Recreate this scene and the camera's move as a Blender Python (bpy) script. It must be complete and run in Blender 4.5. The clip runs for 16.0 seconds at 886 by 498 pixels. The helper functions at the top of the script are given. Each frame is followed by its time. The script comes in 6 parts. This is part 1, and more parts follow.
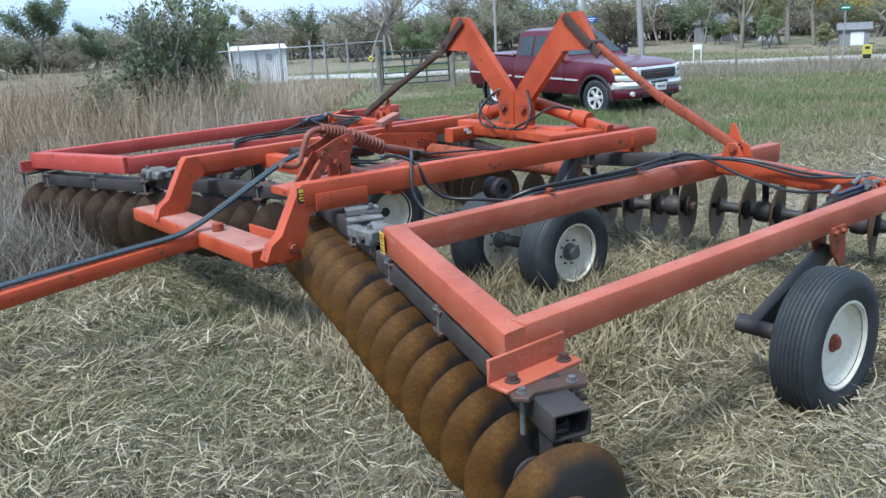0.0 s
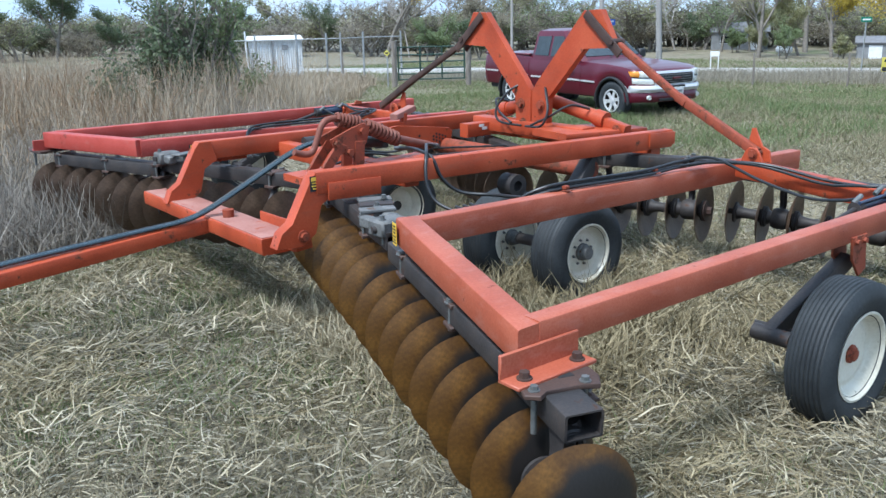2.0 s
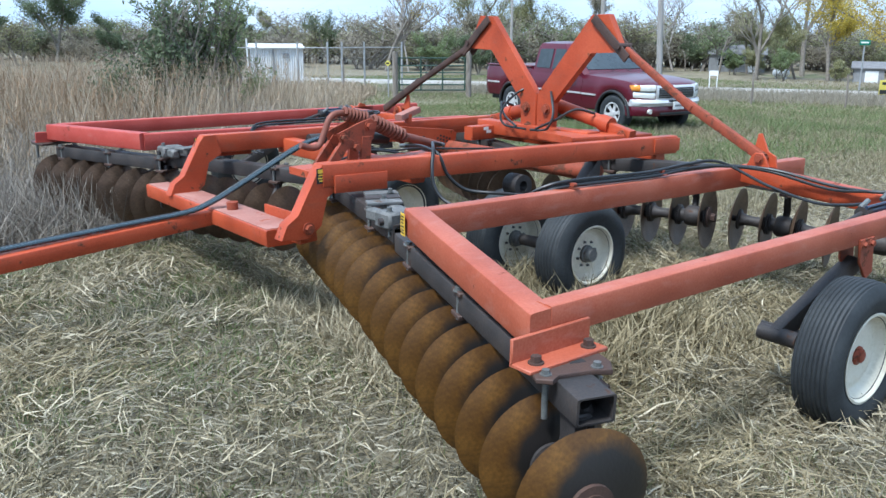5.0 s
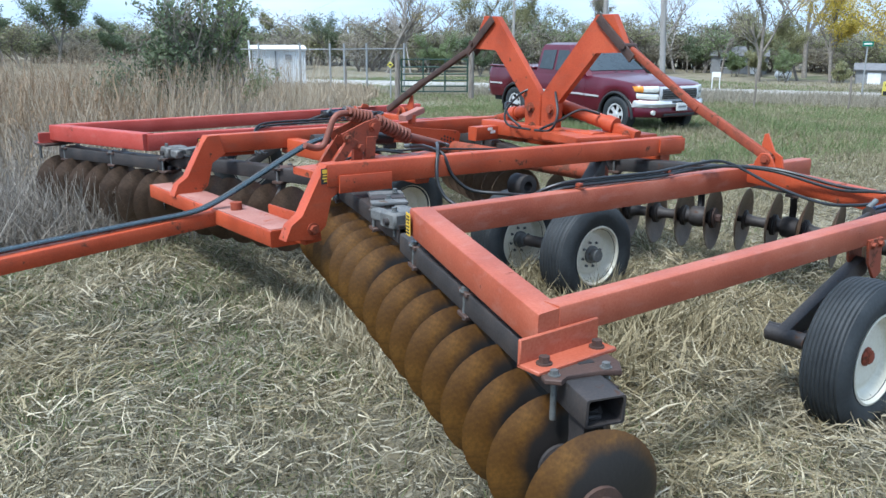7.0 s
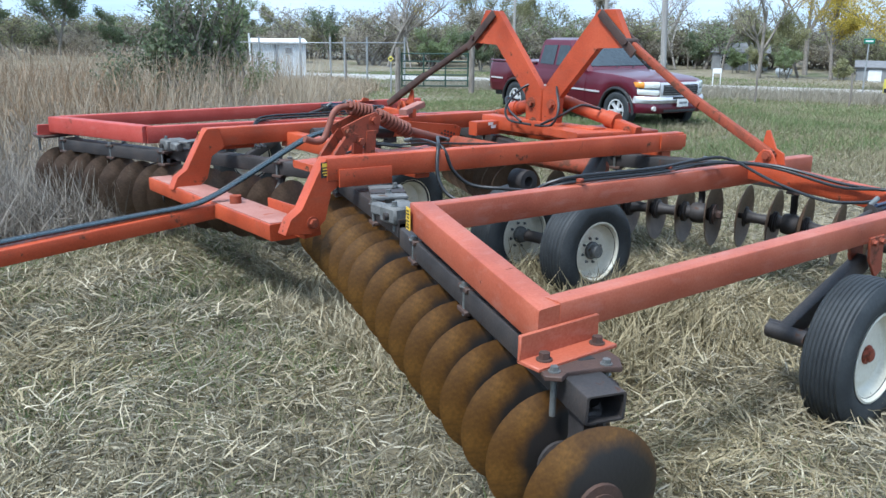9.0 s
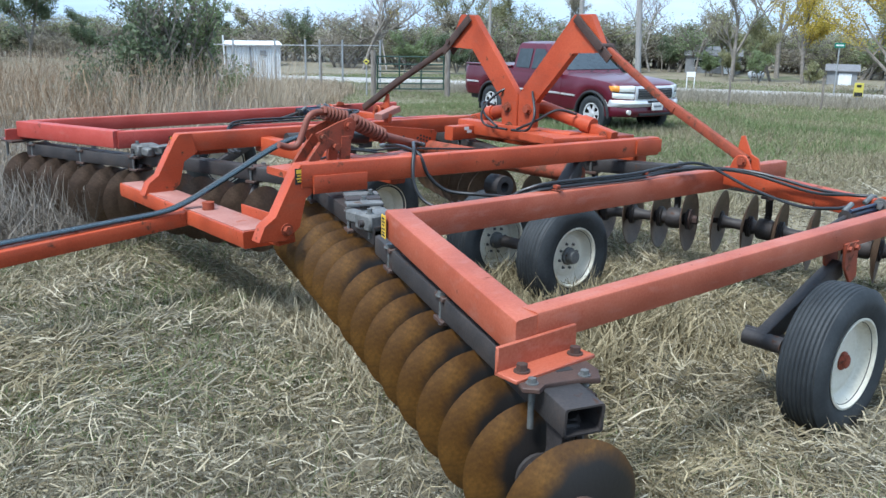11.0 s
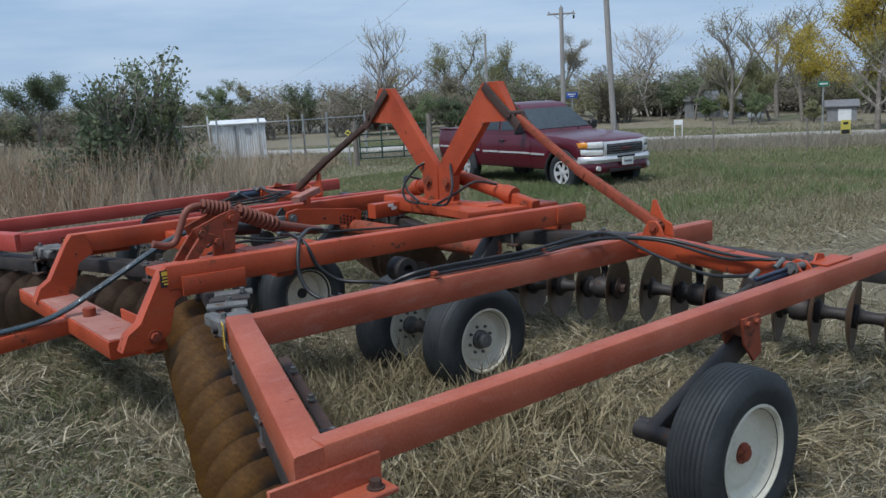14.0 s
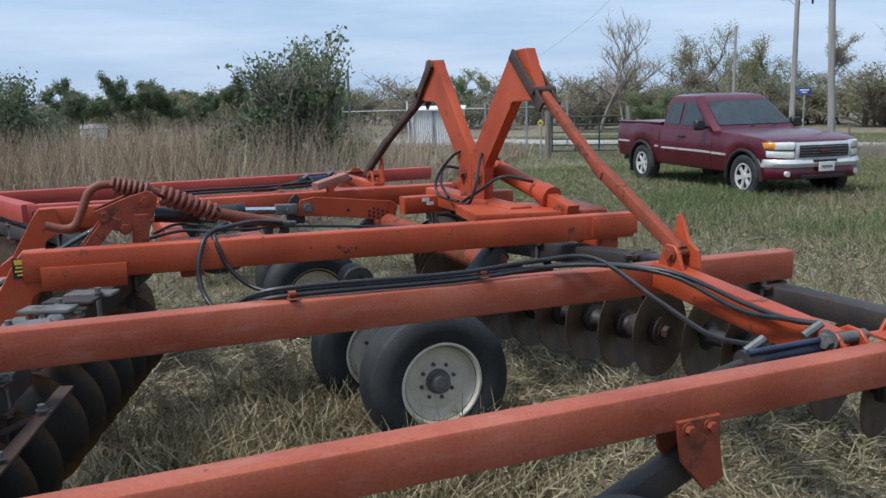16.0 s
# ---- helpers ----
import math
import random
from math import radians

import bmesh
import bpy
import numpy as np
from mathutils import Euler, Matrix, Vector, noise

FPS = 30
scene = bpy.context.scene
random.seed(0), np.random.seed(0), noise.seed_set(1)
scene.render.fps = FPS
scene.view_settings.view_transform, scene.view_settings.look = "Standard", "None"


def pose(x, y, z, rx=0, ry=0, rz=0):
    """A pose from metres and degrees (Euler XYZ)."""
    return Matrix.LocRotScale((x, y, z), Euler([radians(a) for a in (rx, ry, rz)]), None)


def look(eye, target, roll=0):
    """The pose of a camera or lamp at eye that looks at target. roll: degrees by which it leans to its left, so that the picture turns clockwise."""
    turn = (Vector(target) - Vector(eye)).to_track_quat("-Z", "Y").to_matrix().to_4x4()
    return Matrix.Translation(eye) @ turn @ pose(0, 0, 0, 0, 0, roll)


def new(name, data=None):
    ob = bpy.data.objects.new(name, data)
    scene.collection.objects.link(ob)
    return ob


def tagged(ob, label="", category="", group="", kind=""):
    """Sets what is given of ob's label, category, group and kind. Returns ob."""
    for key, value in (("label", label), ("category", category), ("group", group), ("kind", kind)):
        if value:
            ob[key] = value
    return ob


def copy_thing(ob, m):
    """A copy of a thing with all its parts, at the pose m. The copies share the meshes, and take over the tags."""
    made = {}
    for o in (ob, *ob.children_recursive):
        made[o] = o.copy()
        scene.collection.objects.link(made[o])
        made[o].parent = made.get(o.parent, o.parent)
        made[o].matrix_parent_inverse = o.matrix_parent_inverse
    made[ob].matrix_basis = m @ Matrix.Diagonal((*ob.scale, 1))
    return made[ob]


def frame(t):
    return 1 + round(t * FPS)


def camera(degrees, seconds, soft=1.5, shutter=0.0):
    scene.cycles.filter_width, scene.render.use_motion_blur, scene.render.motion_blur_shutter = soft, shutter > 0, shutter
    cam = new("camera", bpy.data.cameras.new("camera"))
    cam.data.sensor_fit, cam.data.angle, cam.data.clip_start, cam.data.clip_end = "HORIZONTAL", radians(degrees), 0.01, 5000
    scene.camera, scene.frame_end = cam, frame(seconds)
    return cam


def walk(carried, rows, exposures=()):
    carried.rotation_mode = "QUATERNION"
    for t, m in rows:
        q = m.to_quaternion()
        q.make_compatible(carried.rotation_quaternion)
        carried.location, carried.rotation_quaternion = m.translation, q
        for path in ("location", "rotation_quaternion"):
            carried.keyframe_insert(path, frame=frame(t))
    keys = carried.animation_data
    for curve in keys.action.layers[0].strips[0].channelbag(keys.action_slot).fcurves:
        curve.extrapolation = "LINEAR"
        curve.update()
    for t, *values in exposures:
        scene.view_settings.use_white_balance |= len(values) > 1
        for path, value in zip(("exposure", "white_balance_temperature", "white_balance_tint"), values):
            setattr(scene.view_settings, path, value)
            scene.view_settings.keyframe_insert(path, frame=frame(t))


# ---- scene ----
cam = camera(55.1, 16.0)
PATH = [
    (0, (-2.207, -2.335, 2.156), (-1.009, -0.823, 1.626), -3.3),
    (0.5, (-2.198, -2.316, 2.147), (-1.019, -0.796, 1.598), -2.9),
    (1, (-2.201, -2.293, 2.14), (-1.019, -0.773, 1.601), -1.8),
    (1.5, (-2.193, -2.284, 2.13), (-1.01, -0.763, 1.593), -1.8),
    (2, (-2.191, -2.267, 2.113), (-1.008, -0.745, 1.58), -1.2),
    (2.5, (-2.193, -2.255, 2.09), (-1.007, -0.733, 1.564), -0.6),
    (3, (-2.201, -2.253, 2.059), (-1.007, -0.734, 1.542), -0.3),
    (3.5, (-2.219, -2.241, 2.033), (-1.022, -0.722, 1.523), 0.3),
    (4, (-2.246, -2.24, 2.012), (-1.048, -0.72, 1.509), 0.3),
    (6.5, (-2.259, -2.206, 1.978), (-1.058, -0.686, 1.482), 0.4),
    (7, (-2.257, -2.199, 1.974), (-1.06, -0.676, 1.479), 0.3),
    (7.5, (-2.259, -2.195, 1.973), (-1.059, -0.672, 1.48), 0.4),
    (8, (-2.259, -2.199, 1.971), (-1.061, -0.676, 1.476), 0.3),
    (8.5, (-2.254, -2.192, 1.97), (-1.059, -0.669, 1.467), 0.6),
    (11, (-2.215, -2.142, 1.986), (-0.974, -0.656, 1.485), 0.9),
    (11.5, (-2.189, -2.127, 1.997), (-0.88, -0.69, 1.525), 0.6),
    (12, (-2.189, -2.118, 2.0), (-0.877, -0.684, 1.529), 0.6),
    (12.5, (-2.196, -2.133, 2.006), (-0.869, -0.711, 1.539), 0.3),
    (13, (-2.099, -2.162, 2.001), (-0.756, -0.753, 1.543), -1.4),
    (13.5, (-1.729, -2.255, 2.003), (-0.447, -0.776, 1.591), -2.0),
    (14, (-1.321, -2.337, 2.064), (-0.089, -0.803, 1.701), -3.1),
    (14.5, (-0.84, -2.19, 1.955), (0.308, -0.591, 1.601), -0.9),
    (15, (-0.349, -2.189, 1.935), (0.705, -0.526, 1.586), -4.1),
    (15.5, (0.213, -2.236, 1.917), (1.113, -0.489, 1.546), -2.8),
    (16, (0.78, -2.039, 1.858), (1.538, -0.223, 1.501), -1.4),
]
walk(cam, [(t, look(eye, target, roll)) for t, eye, target, roll in PATH],
     exposures=[(0, 0.64, 5850, 6), (3.0, 0.72, 5850, 6), (6.5, 0.75, 5900, 6), (11.5, 0.70, 5900, 6), (12.5, 0.52, 5950, 7), (13.5, 0.38, 6200, 9), (14.0, -0.24, 6250, 9), (15.0, -0.12, 6350, 9), (16, 0.02, 6400, 10)])

# ---- world and light: an overcast autumn afternoon ----
SUN_DIR = Vector((-0.52, -0.06, 0.85)).normalized()
world = bpy.data.worlds.new("overcast_sky")
scene.world = world
world.use_nodes = True
wn, wl = world.node_tree.nodes, world.node_tree.links
wn.clear()
w_out = wn.new("ShaderNodeOutputWorld")
w_bg = wn.new("ShaderNodeBackground")
w_sky = wn.new("ShaderNodeTexSky")
w_sky.sky_type = "NISHITA"
w_sky.sun_disc = False
w_sky.sun_elevation = math.asin(SUN_DIR.z)
w_sky.sun_rotation = math.atan2(SUN_DIR.x, SUN_DIR.y)
w_sky.air_density, w_sky.dust_density = 1.0, 2.0
w_co = wn.new("ShaderNodeTexCoord")
w_map = wn.new("ShaderNodeMapping")
w_map.inputs["Scale"].default_value = (1.3, 1.3, 9.0)
w_noise = wn.new("ShaderNodeTexNoise")
w_noise.inputs["Scale"].default_value = 2.2
w_noise.inputs["Detail"].default_value = 6
w_noise.inputs["Roughness"].default_value = 0.55
w_ramp = wn.new("ShaderNodeValToRGB")
w_ramp.color_ramp.elements[0].position, w_ramp.color_ramp.elements[0].color = 0.30, (3.8, 5.6, 8.2, 1)
w_ramp.color_ramp.elements[1].position, w_ramp.color_ramp.elements[1].color = 0.66, (6.4, 7.8, 9.8, 1)
w_mix = wn.new("ShaderNodeMixRGB")
w_mix.inputs["Fac"].default_value = 0.8
wl.new(w_co.outputs["Generated"], w_map.inputs["Vector"])
wl.new(w_map.outputs["Vector"], w_noise.inputs["Vector"])
wl.new(w_noise.outputs["Fac"], w_ramp.inputs["Fac"])
wl.new(w_sky.outputs["Color"], w_mix.inputs["Color1"])
wl.new(w_ramp.outputs["Color"], w_mix.inputs["Color2"])
wl.new(w_mix.outputs["Color"], w_bg.inputs["Color"])
wl.new(w_bg.outputs["Background"], w_out.inputs["Surface"])
w_bg.inputs["Strength"].default_value = 0.108
sun = new("sun", bpy.data.lights.new("sun", "SUN"))
sun.data.energy, sun.data.angle, sun.data.color = 3.5, radians(11), (1.0, 0.99, 0.975)
sun.matrix_world = look((0, 0, 30), Vector((0, 0, 30)) - SUN_DIR)

# ---- materials ----
def material(name, colors, rough=0.6, metal=0.0, scale=6.0, fine=60.0, bump=0.15, spread=0.35, island=0.0, objects=0.0,
             spots=None, spot_scale=9.0, spot_at=0.62, spot_rough=0.9, stretch=(1, 1, 1), coords="Object", trans=0.0, streaks=None):
    """A surface of two or three colours mixed by a broad and a fine noise, with worn spots of another colour and fine relief."""
    m = bpy.data.materials.new(name)
    m.use_nodes = True
    n, l = m.node_tree.nodes, m.node_tree.links
    bsdf = n["Principled BSDF"]
    co = n.new("ShaderNodeTexCoord")
    mp = n.new("ShaderNodeMapping")
    mp.inputs["Scale"].default_value = stretch
    l.new(co.outputs[coords], mp.inputs["Vector"])

    def noise_of(s, detail=4):
        t = n.new("ShaderNodeTexNoise")
        t.inputs["Scale"].default_value, t.inputs["Detail"].default_value = s, detail
        l.new(mp.outputs["Vector"], t.inputs["Vector"])
        return t.outputs["Fac"]

    def math_of(op, a, b):
        t = n.new("ShaderNodeMath")
        t.operation = op
        for k, v in ((0, a), (1, b)):
            if isinstance(v, (int, float)):
                t.inputs[k].default_value = v
            else:
                l.new(v, t.inputs[k])
        return t.outputs[0]

    broad, small = noise_of(scale), noise_of(fine, 3)
    value = math_of("ADD", math_of("MULTIPLY", broad, 0.65), math_of("MULTIPLY", small, 0.35))
    if island:
        g = n.new("ShaderNodeNewGeometry")
        value = math_of("ADD", math_of("MULTIPLY", value, 1 - island), math_of("MULTIPLY", g.outputs["Random Per Island"], island))
    if objects:
        g = n.new("ShaderNodeObjectInfo")
        value = math_of("ADD", math_of("MULTIPLY", value, 1 - objects), math_of("MULTIPLY", g.outputs["Random"], objects))
    ramp = n.new("ShaderNodeValToRGB")
    lo, hi = (0.5 - spread / 2, 0.5 + spread / 2) if not island else (0.12, 0.88)
    els = ramp.color_ramp.elements
    els[0].position, els[1].position = lo, hi
    els[0].color, els[1].color = (*colors[0], 1), (*colors[-1], 1)
    for i, c in enumerate(colors[1:-1]):
        e = els.new(lo + (hi - lo) * (i + 1) / (len(colors) - 1))
        e.color = (*c, 1)
    l.new(value, ramp.inputs["Fac"])
    color, r = ramp.outputs["Color"], None
    if spots:
        s = math_of("ADD", math_of("MULTIPLY", noise_of(spot_scale, 6), 0.75), math_of("MULTIPLY", noise_of(spot_scale * 6, 3), 0.25))
        mask = n.new("ShaderNodeValToRGB")
        mask.color_ramp.elements[0].position, mask.color_ramp.elements[1].position = spot_at, spot_at + 0.05
        l.new(s, mask.inputs["Fac"])
        mix = n.new("ShaderNodeMixRGB")
        l.new(mask.outputs["Color"], mix.inputs["Fac"])
        l.new(color, mix.inputs["Color1"])
        mix.inputs["Color2"].default_value = (*spots, 1)
        color = mix.outputs["Color"]
        r = math_of("ADD", math_of("MULTIPLY", mask.outputs["Color"], spot_rough - rough), rough)
    if streaks:
        # long scrapes and runs of dust along the tubes
        mp2 = n.new("ShaderNodeMapping")
        mp2.inputs["Scale"].default_value = (2.5, 5, 9)
        l.new(co.outputs[coords], mp2.inputs["Vector"])
        t = n.new("ShaderNodeTexNoise")
        t.inputs["Scale"].default_value, t.inputs["Detail"].default_value, t.inputs["Roughness"].default_value = 2.0, 6, 0.65
        l.new(mp2.outputs["Vector"], t.inputs["Vector"])
        mask = n.new("ShaderNodeMapRange")
        mask.inputs["From Min"].default_value, mask.inputs["From Max"].default_value, mask.inputs["To Max"].default_value = 0.53, 0.72, 0.55
        l.new(t.outputs["Fac"], mask.inputs["Value"])
        mix = n.new("ShaderNodeMixRGB")
        l.new(mask.outputs[0], mix.inputs["Fac"])
        l.new(color, mix.inputs["Color1"])
        mix.inputs["Color2"].default_value = (*streaks, 1)
        color = mix.outputs["Color"]
    l.new(color, bsdf.inputs["Base Color"])
    bsdf.inputs["Roughness"].default_value, bsdf.inputs["Metallic"].default_value = rough, metal
    if r is not None:
        l.new(r, bsdf.inputs["Roughness"])
    if bump:
        b = n.new("ShaderNodeBump")
        b.inputs["Strength"].default_value, b.inputs["Distance"].default_value = bump, 0.01
        l.new(small, b.inputs["Height"])
        l.new(b.outputs["Normal"], bsdf.inputs["Normal"])
    if trans:
        bsdf.inputs["Subsurface Weight"].default_value = 0
        tr = n.new("ShaderNodeBsdfTranslucent")
        l.new(color, tr.inputs["Color"])
        mx = n.new("ShaderNodeMixShader")
        mx.inputs["Fac"].default_value = trans
        l.new(bsdf.outputs["BSDF"], mx.inputs[1])
        l.new(tr.outputs["BSDF"], mx.inputs[2])
        l.new(mx.outputs["Shader"], n["Material Output"].inputs["Surface"])
    return m


paint_wing = material("faded_red_paint", [(0.245, 0.052, 0.027), (0.34, 0.08, 0.042), (0.415, 0.124, 0.074)], 0.44, 0, 2.4, 90, 0.045,
                      spots=(0.12, 0.042, 0.028), spot_scale=9, spot_at=0.65, streaks=(0.40, 0.17, 0.13))
paint_far = material("crimson_red_paint", [(0.27, 0.036, 0.026), (0.36, 0.052, 0.038), (0.43, 0.078, 0.060)], 0.5, 0, 2.4, 90, 0.08,
                     spots=(0.11, 0.036, 0.025), spot_scale=9, spot_at=0.645, streaks=(0.34, 0.10, 0.08))
paint_main = material("orange_red_paint", [(0.255, 0.040, 0.015), (0.375, 0.060, 0.022), (0.445, 0.086, 0.036)], 0.45, 0, 2.6, 90, 0.05,
                      spots=(0.10, 0.040, 0.022), spot_scale=11, spot_at=0.62, streaks=(0.27, 0.075, 0.042))
paint_rusty = material("rusted_red_paint", [(0.19, 0.040, 0.020), (0.26, 0.055, 0.027), (0.13, 0.040, 0.022)], 0.6, 0, 7, 90, 0.12,
                       spots=(0.115, 0.042, 0.024), spot_scale=12, spot_at=0.54)
for m in (paint_wing, paint_far, paint_main, paint_rusty):
    m.node_tree.nodes["Principled BSDF"].inputs["Specular IOR Level"].default_value = 0.3
dark_steel = material("weathered_dark_steel", [(0.020, 0.0175, 0.017), (0.038, 0.033, 0.032), (0.062, 0.048, 0.041)], 0.6, 0.2, 5, 90, 0.12,
                      spots=(0.07, 0.032, 0.018), spot_scale=8, spot_at=0.62)
brown_steel = material("rust_brown_steel", [(0.035, 0.02, 0.016), (0.06, 0.034, 0.026), (0.085, 0.045, 0.032)], 0.65, 0.1, 7, 90, 0.15)
bolt_steel = material("zinc_bolt_steel", [(0.10, 0.105, 0.10), (0.19, 0.195, 0.19)], 0.5, 0.5, 30, 200, 0.05)
cast_grey = material("weathered_grey_casting", [(0.07, 0.07, 0.068), (0.13, 0.13, 0.125), (0.20, 0.195, 0.185)], 0.65, 0.3, 12, 90, 0.15,
                     spots=(0.10, 0.06, 0.035), spot_scale=10, spot_at=0.6)
chrome = material("bright_chrome", [(0.6, 0.62, 0.64), (0.75, 0.77, 0.8)], 0.15, 1.0, 4, 60, 0.0)
rubber = material("weathered_tyre_rubber", [(0.010, 0.0125, 0.015), (0.021, 0.025, 0.028), (0.038, 0.042, 0.045)], 0.68, 0, 5, 70, 0.1,
                  spots=(0.055, 0.048, 0.038), spot_scale=4, spot_at=0.72)
hose_rubber = material("black_hose_rubber", [(0.008, 0.009, 0.01), (0.02, 0.021, 0.023)], 0.45, 0, 20, 120, 0.05)
cylinder_blue = material("dark_blue_cylinder_paint", [(0.012, 0.018, 0.035), (0.025, 0.04, 0.075)], 0.3, 0, 9, 80, 0.05)
hose_teal = material("glossy_teal_black_hose", [(0.009, 0.019, 0.023), (0.02, 0.038, 0.046)], 0.12, 0.0, 9, 80, 0.02)
hose_teal.node_tree.nodes["Principled BSDF"].inputs["Specular IOR Level"].default_value = 0.9
paint_chalk = material("chalky_faded_red_paint", [(0.25, 0.095, 0.070), (0.31, 0.135, 0.105), (0.37, 0.19, 0.155)], 0.75, 0, 5, 60, 0.1,
                       spots=(0.26, 0.06, 0.03), spot_scale=7, spot_at=0.60)
cream = material("cream_rim_paint", [(0.50, 0.455, 0.345), (0.65, 0.60, 0.48), (0.71, 0.67, 0.56)], 0.5, 0, 5, 60, 0.06,
                 spots=(0.22, 0.12, 0.06), spot_scale=7, spot_at=0.66)
yellow = material("yellow_warning_label", [(0.62, 0.38, 0.03), (0.72, 0.48, 0.05)], 0.5, 0, 8, 60, 0.0)
black = material("black_print", [(0.012, 0.012, 0.012), (0.02, 0.02, 0.02)], 0.6, 0, 8, 60, 0.0)
white_label = material("white_label", [(0.6, 0.6, 0.57), (0.72, 0.72, 0.7)], 0.5, 0, 8, 60, 0.0)
spring_red = material("rusty_red_spring", [(0.13, 0.038, 0.022), (0.21, 0.062, 0.036)], 0.6, 0, 8, 60, 0.08)
wood = material("weathered_wood_block", [(0.16, 0.09, 0.05), (0.28, 0.16, 0.09)], 0.8, 0, 4, 40, 0.2, stretch=(1, 8, 8))


def disc_material():
    """Rust-brown disc steel with dark soil stuck to its centre, and shade painted into its trailing half."""
    m = material("rusted_disc_steel", [(0.058, 0.025, 0.005), (0.108, 0.048, 0.009), (0.195, 0.093, 0.018)], 0.45, 0.2, 5, 60, 0.1)
    n, l = m.node_tree.nodes, m.node_tree.links
    bsdf = n["Principled BSDF"]
    rust = bsdf.inputs["Base Color"].links[0].from_socket
    co = n.new("ShaderNodeTexCoord")
    ln = n.new("ShaderNodeVectorMath")
    ln.operation = "LENGTH"
    l.new(co.outputs["Object"], ln.inputs[0])
    nz = n.new("ShaderNodeTexNoise")
    nz.inputs["Scale"].default_value, nz.inputs["Detail"].default_value = 9, 4
    l.new(co.outputs["Object"], nz.inputs["Vector"])
    ad = n.new("ShaderNodeMath")
    ad.operation = "MULTIPLY_ADD"
    l.new(nz.outputs["Fac"], ad.inputs[0])
    ad.inputs[1].default_value = 0.09
    sx = n.new("ShaderNodeSeparateXYZ")
    l.new(co.outputs["Object"], sx.inputs[0])
    # shift the dark zone rearward: shade under the frame, put into the colour
    sh = n.new("ShaderNodeMath")
    sh.operation = "MULTIPLY_ADD"
    l.new(sx.outputs["X"], sh.inputs[0])
    sh.inputs[1].default_value = -0.28
    l.new(ln.outputs["Value"], sh.inputs[2])
    l.new(sh.outputs[0], ad.inputs[2])
    rp = n.new("ShaderNodeValToRGB")
    rp.color_ramp.elements[0].position, rp.color_ramp.elements[0].color = 0.208, (1, 1, 1, 1)
    rp.color_ramp.elements[1].position, rp.color_ramp.elements[1].color = 0.268, (0, 0, 0, 1)
    l.new(ad.outputs[0], rp.inputs["Fac"])
    mx = n.new("ShaderNodeMixRGB")
    l.new(rp.outputs["Color"], mx.inputs["Fac"])
    l.new(rust, mx.inputs["Color1"])
    mx.inputs["Color2"].default_value = (0.018, 0.016, 0.015, 1)
    l.new(mx.outputs["Color"], bsdf.inputs["Base Color"])
    return m


disc_rust = disc_material()
disc_brown = material("brown_disc_steel", [(0.0575, 0.0363, 0.0225), (0.11, 0.0675, 0.0413), (0.175, 0.1125, 0.0725)], 0.5, 0.2, 6, 60, 0.1)
straw_gold = material("golden_straw", [(0.090, 0.069, 0.035), (0.195, 0.158, 0.086), (0.315, 0.262, 0.152), (0.47, 0.405, 0.26)], 0.75, 0, 1.5, 40, 0.0, island=0.6, trans=0.15)
straw_mat = material("dry_straw", [(0.050, 0.043, 0.028), (0.138, 0.122, 0.083), (0.27, 0.243, 0.175), (0.53, 0.488, 0.38)], 0.75, 0, 1.5, 40, 0.0, island=0.6, trans=0.15)
stubble_mat = material("standing_dry_grass", [(0.125, 0.108, 0.064), (0.25, 0.217, 0.133), (0.39, 0.345, 0.225)], 0.8, 0, 3, 40, 0.0, island=0.7, trans=0.2)
green_mat = material("green_grass", [(0.085, 0.120, 0.042), (0.140, 0.182, 0.066), (0.215, 0.246, 0.110)], 0.7, 0, 1, 40, 0.0, island=0.6, trans=0.25)
weed_mat = material("tall_dead_weeds", [(0.1485, 0.1078, 0.0682), (0.275, 0.2112, 0.1408), (0.4235, 0.3465, 0.2475), (0.583, 0.5005, 0.3905)], 0.85, 0, 0.35, 30, 0.0, island=0.55, trans=0.2)

# ---- building helpers ----
OFFSET = {}


def thing(name, label, category, at=(0, 0, 0), group="", turn=0.0, local=False):
    """An Empty at the base of a thing. Its parts are built in world metres, or in the thing's own with local."""
    ob = new(name)
    ob.empty_display_size = 0.2
    ob.matrix_basis = pose(*at, 0, 0, turn)
    if not local:
        OFFSET[ob.name] = Vector(at)
    return tagged(ob, label, category, group)


def mesh_of(name, bm, mat, smooth=40):
    me = bpy.data.meshes.new(name)
    bm.normal_update()
    bm.to_mesh(me)
    bm.free()
    for m in mat if isinstance(mat, (list, tuple)) else (mat,):
        me.materials.append(m)
    if smooth:
        me.shade_smooth()
        me.set_sharp_from_angle(angle=radians(smooth))
    return me


def part(name, bm, mat, parent=None, label="", smooth=40):
    ob = new(name, mesh_of(name, bm, mat, smooth) if isinstance(bm, bmesh.types.BMesh) else bm)
    if parent is not None:
        ob.parent = parent
        if parent.name in OFFSET:
            ob.location = -OFFSET[parent.name]
    return tagged(ob, label)


def placed(name, mesh, m, parent, label=""):
    """A part on shared mesh data, at the world pose m."""
    ob = new(name, mesh)
    ob.parent = parent
    ob.matrix_basis = Matrix.Translation(-OFFSET[parent.name]) @ m if parent.name in OFFSET else m
    return tagged(ob, label)


def frame_of(p0, p1, up=(0, 0, 1)):
    """Axes of a bar from p0 to p1: along, side, up."""
    a = (Vector(p1) - Vector(p0)).normalized()
    u = Vector(up)
    if abs(a.dot(u)) > 0.98:
        u = Vector((1, 0, 0))
    s = a.cross(u).normalized()
    return a, s, s.cross(a).normalized()


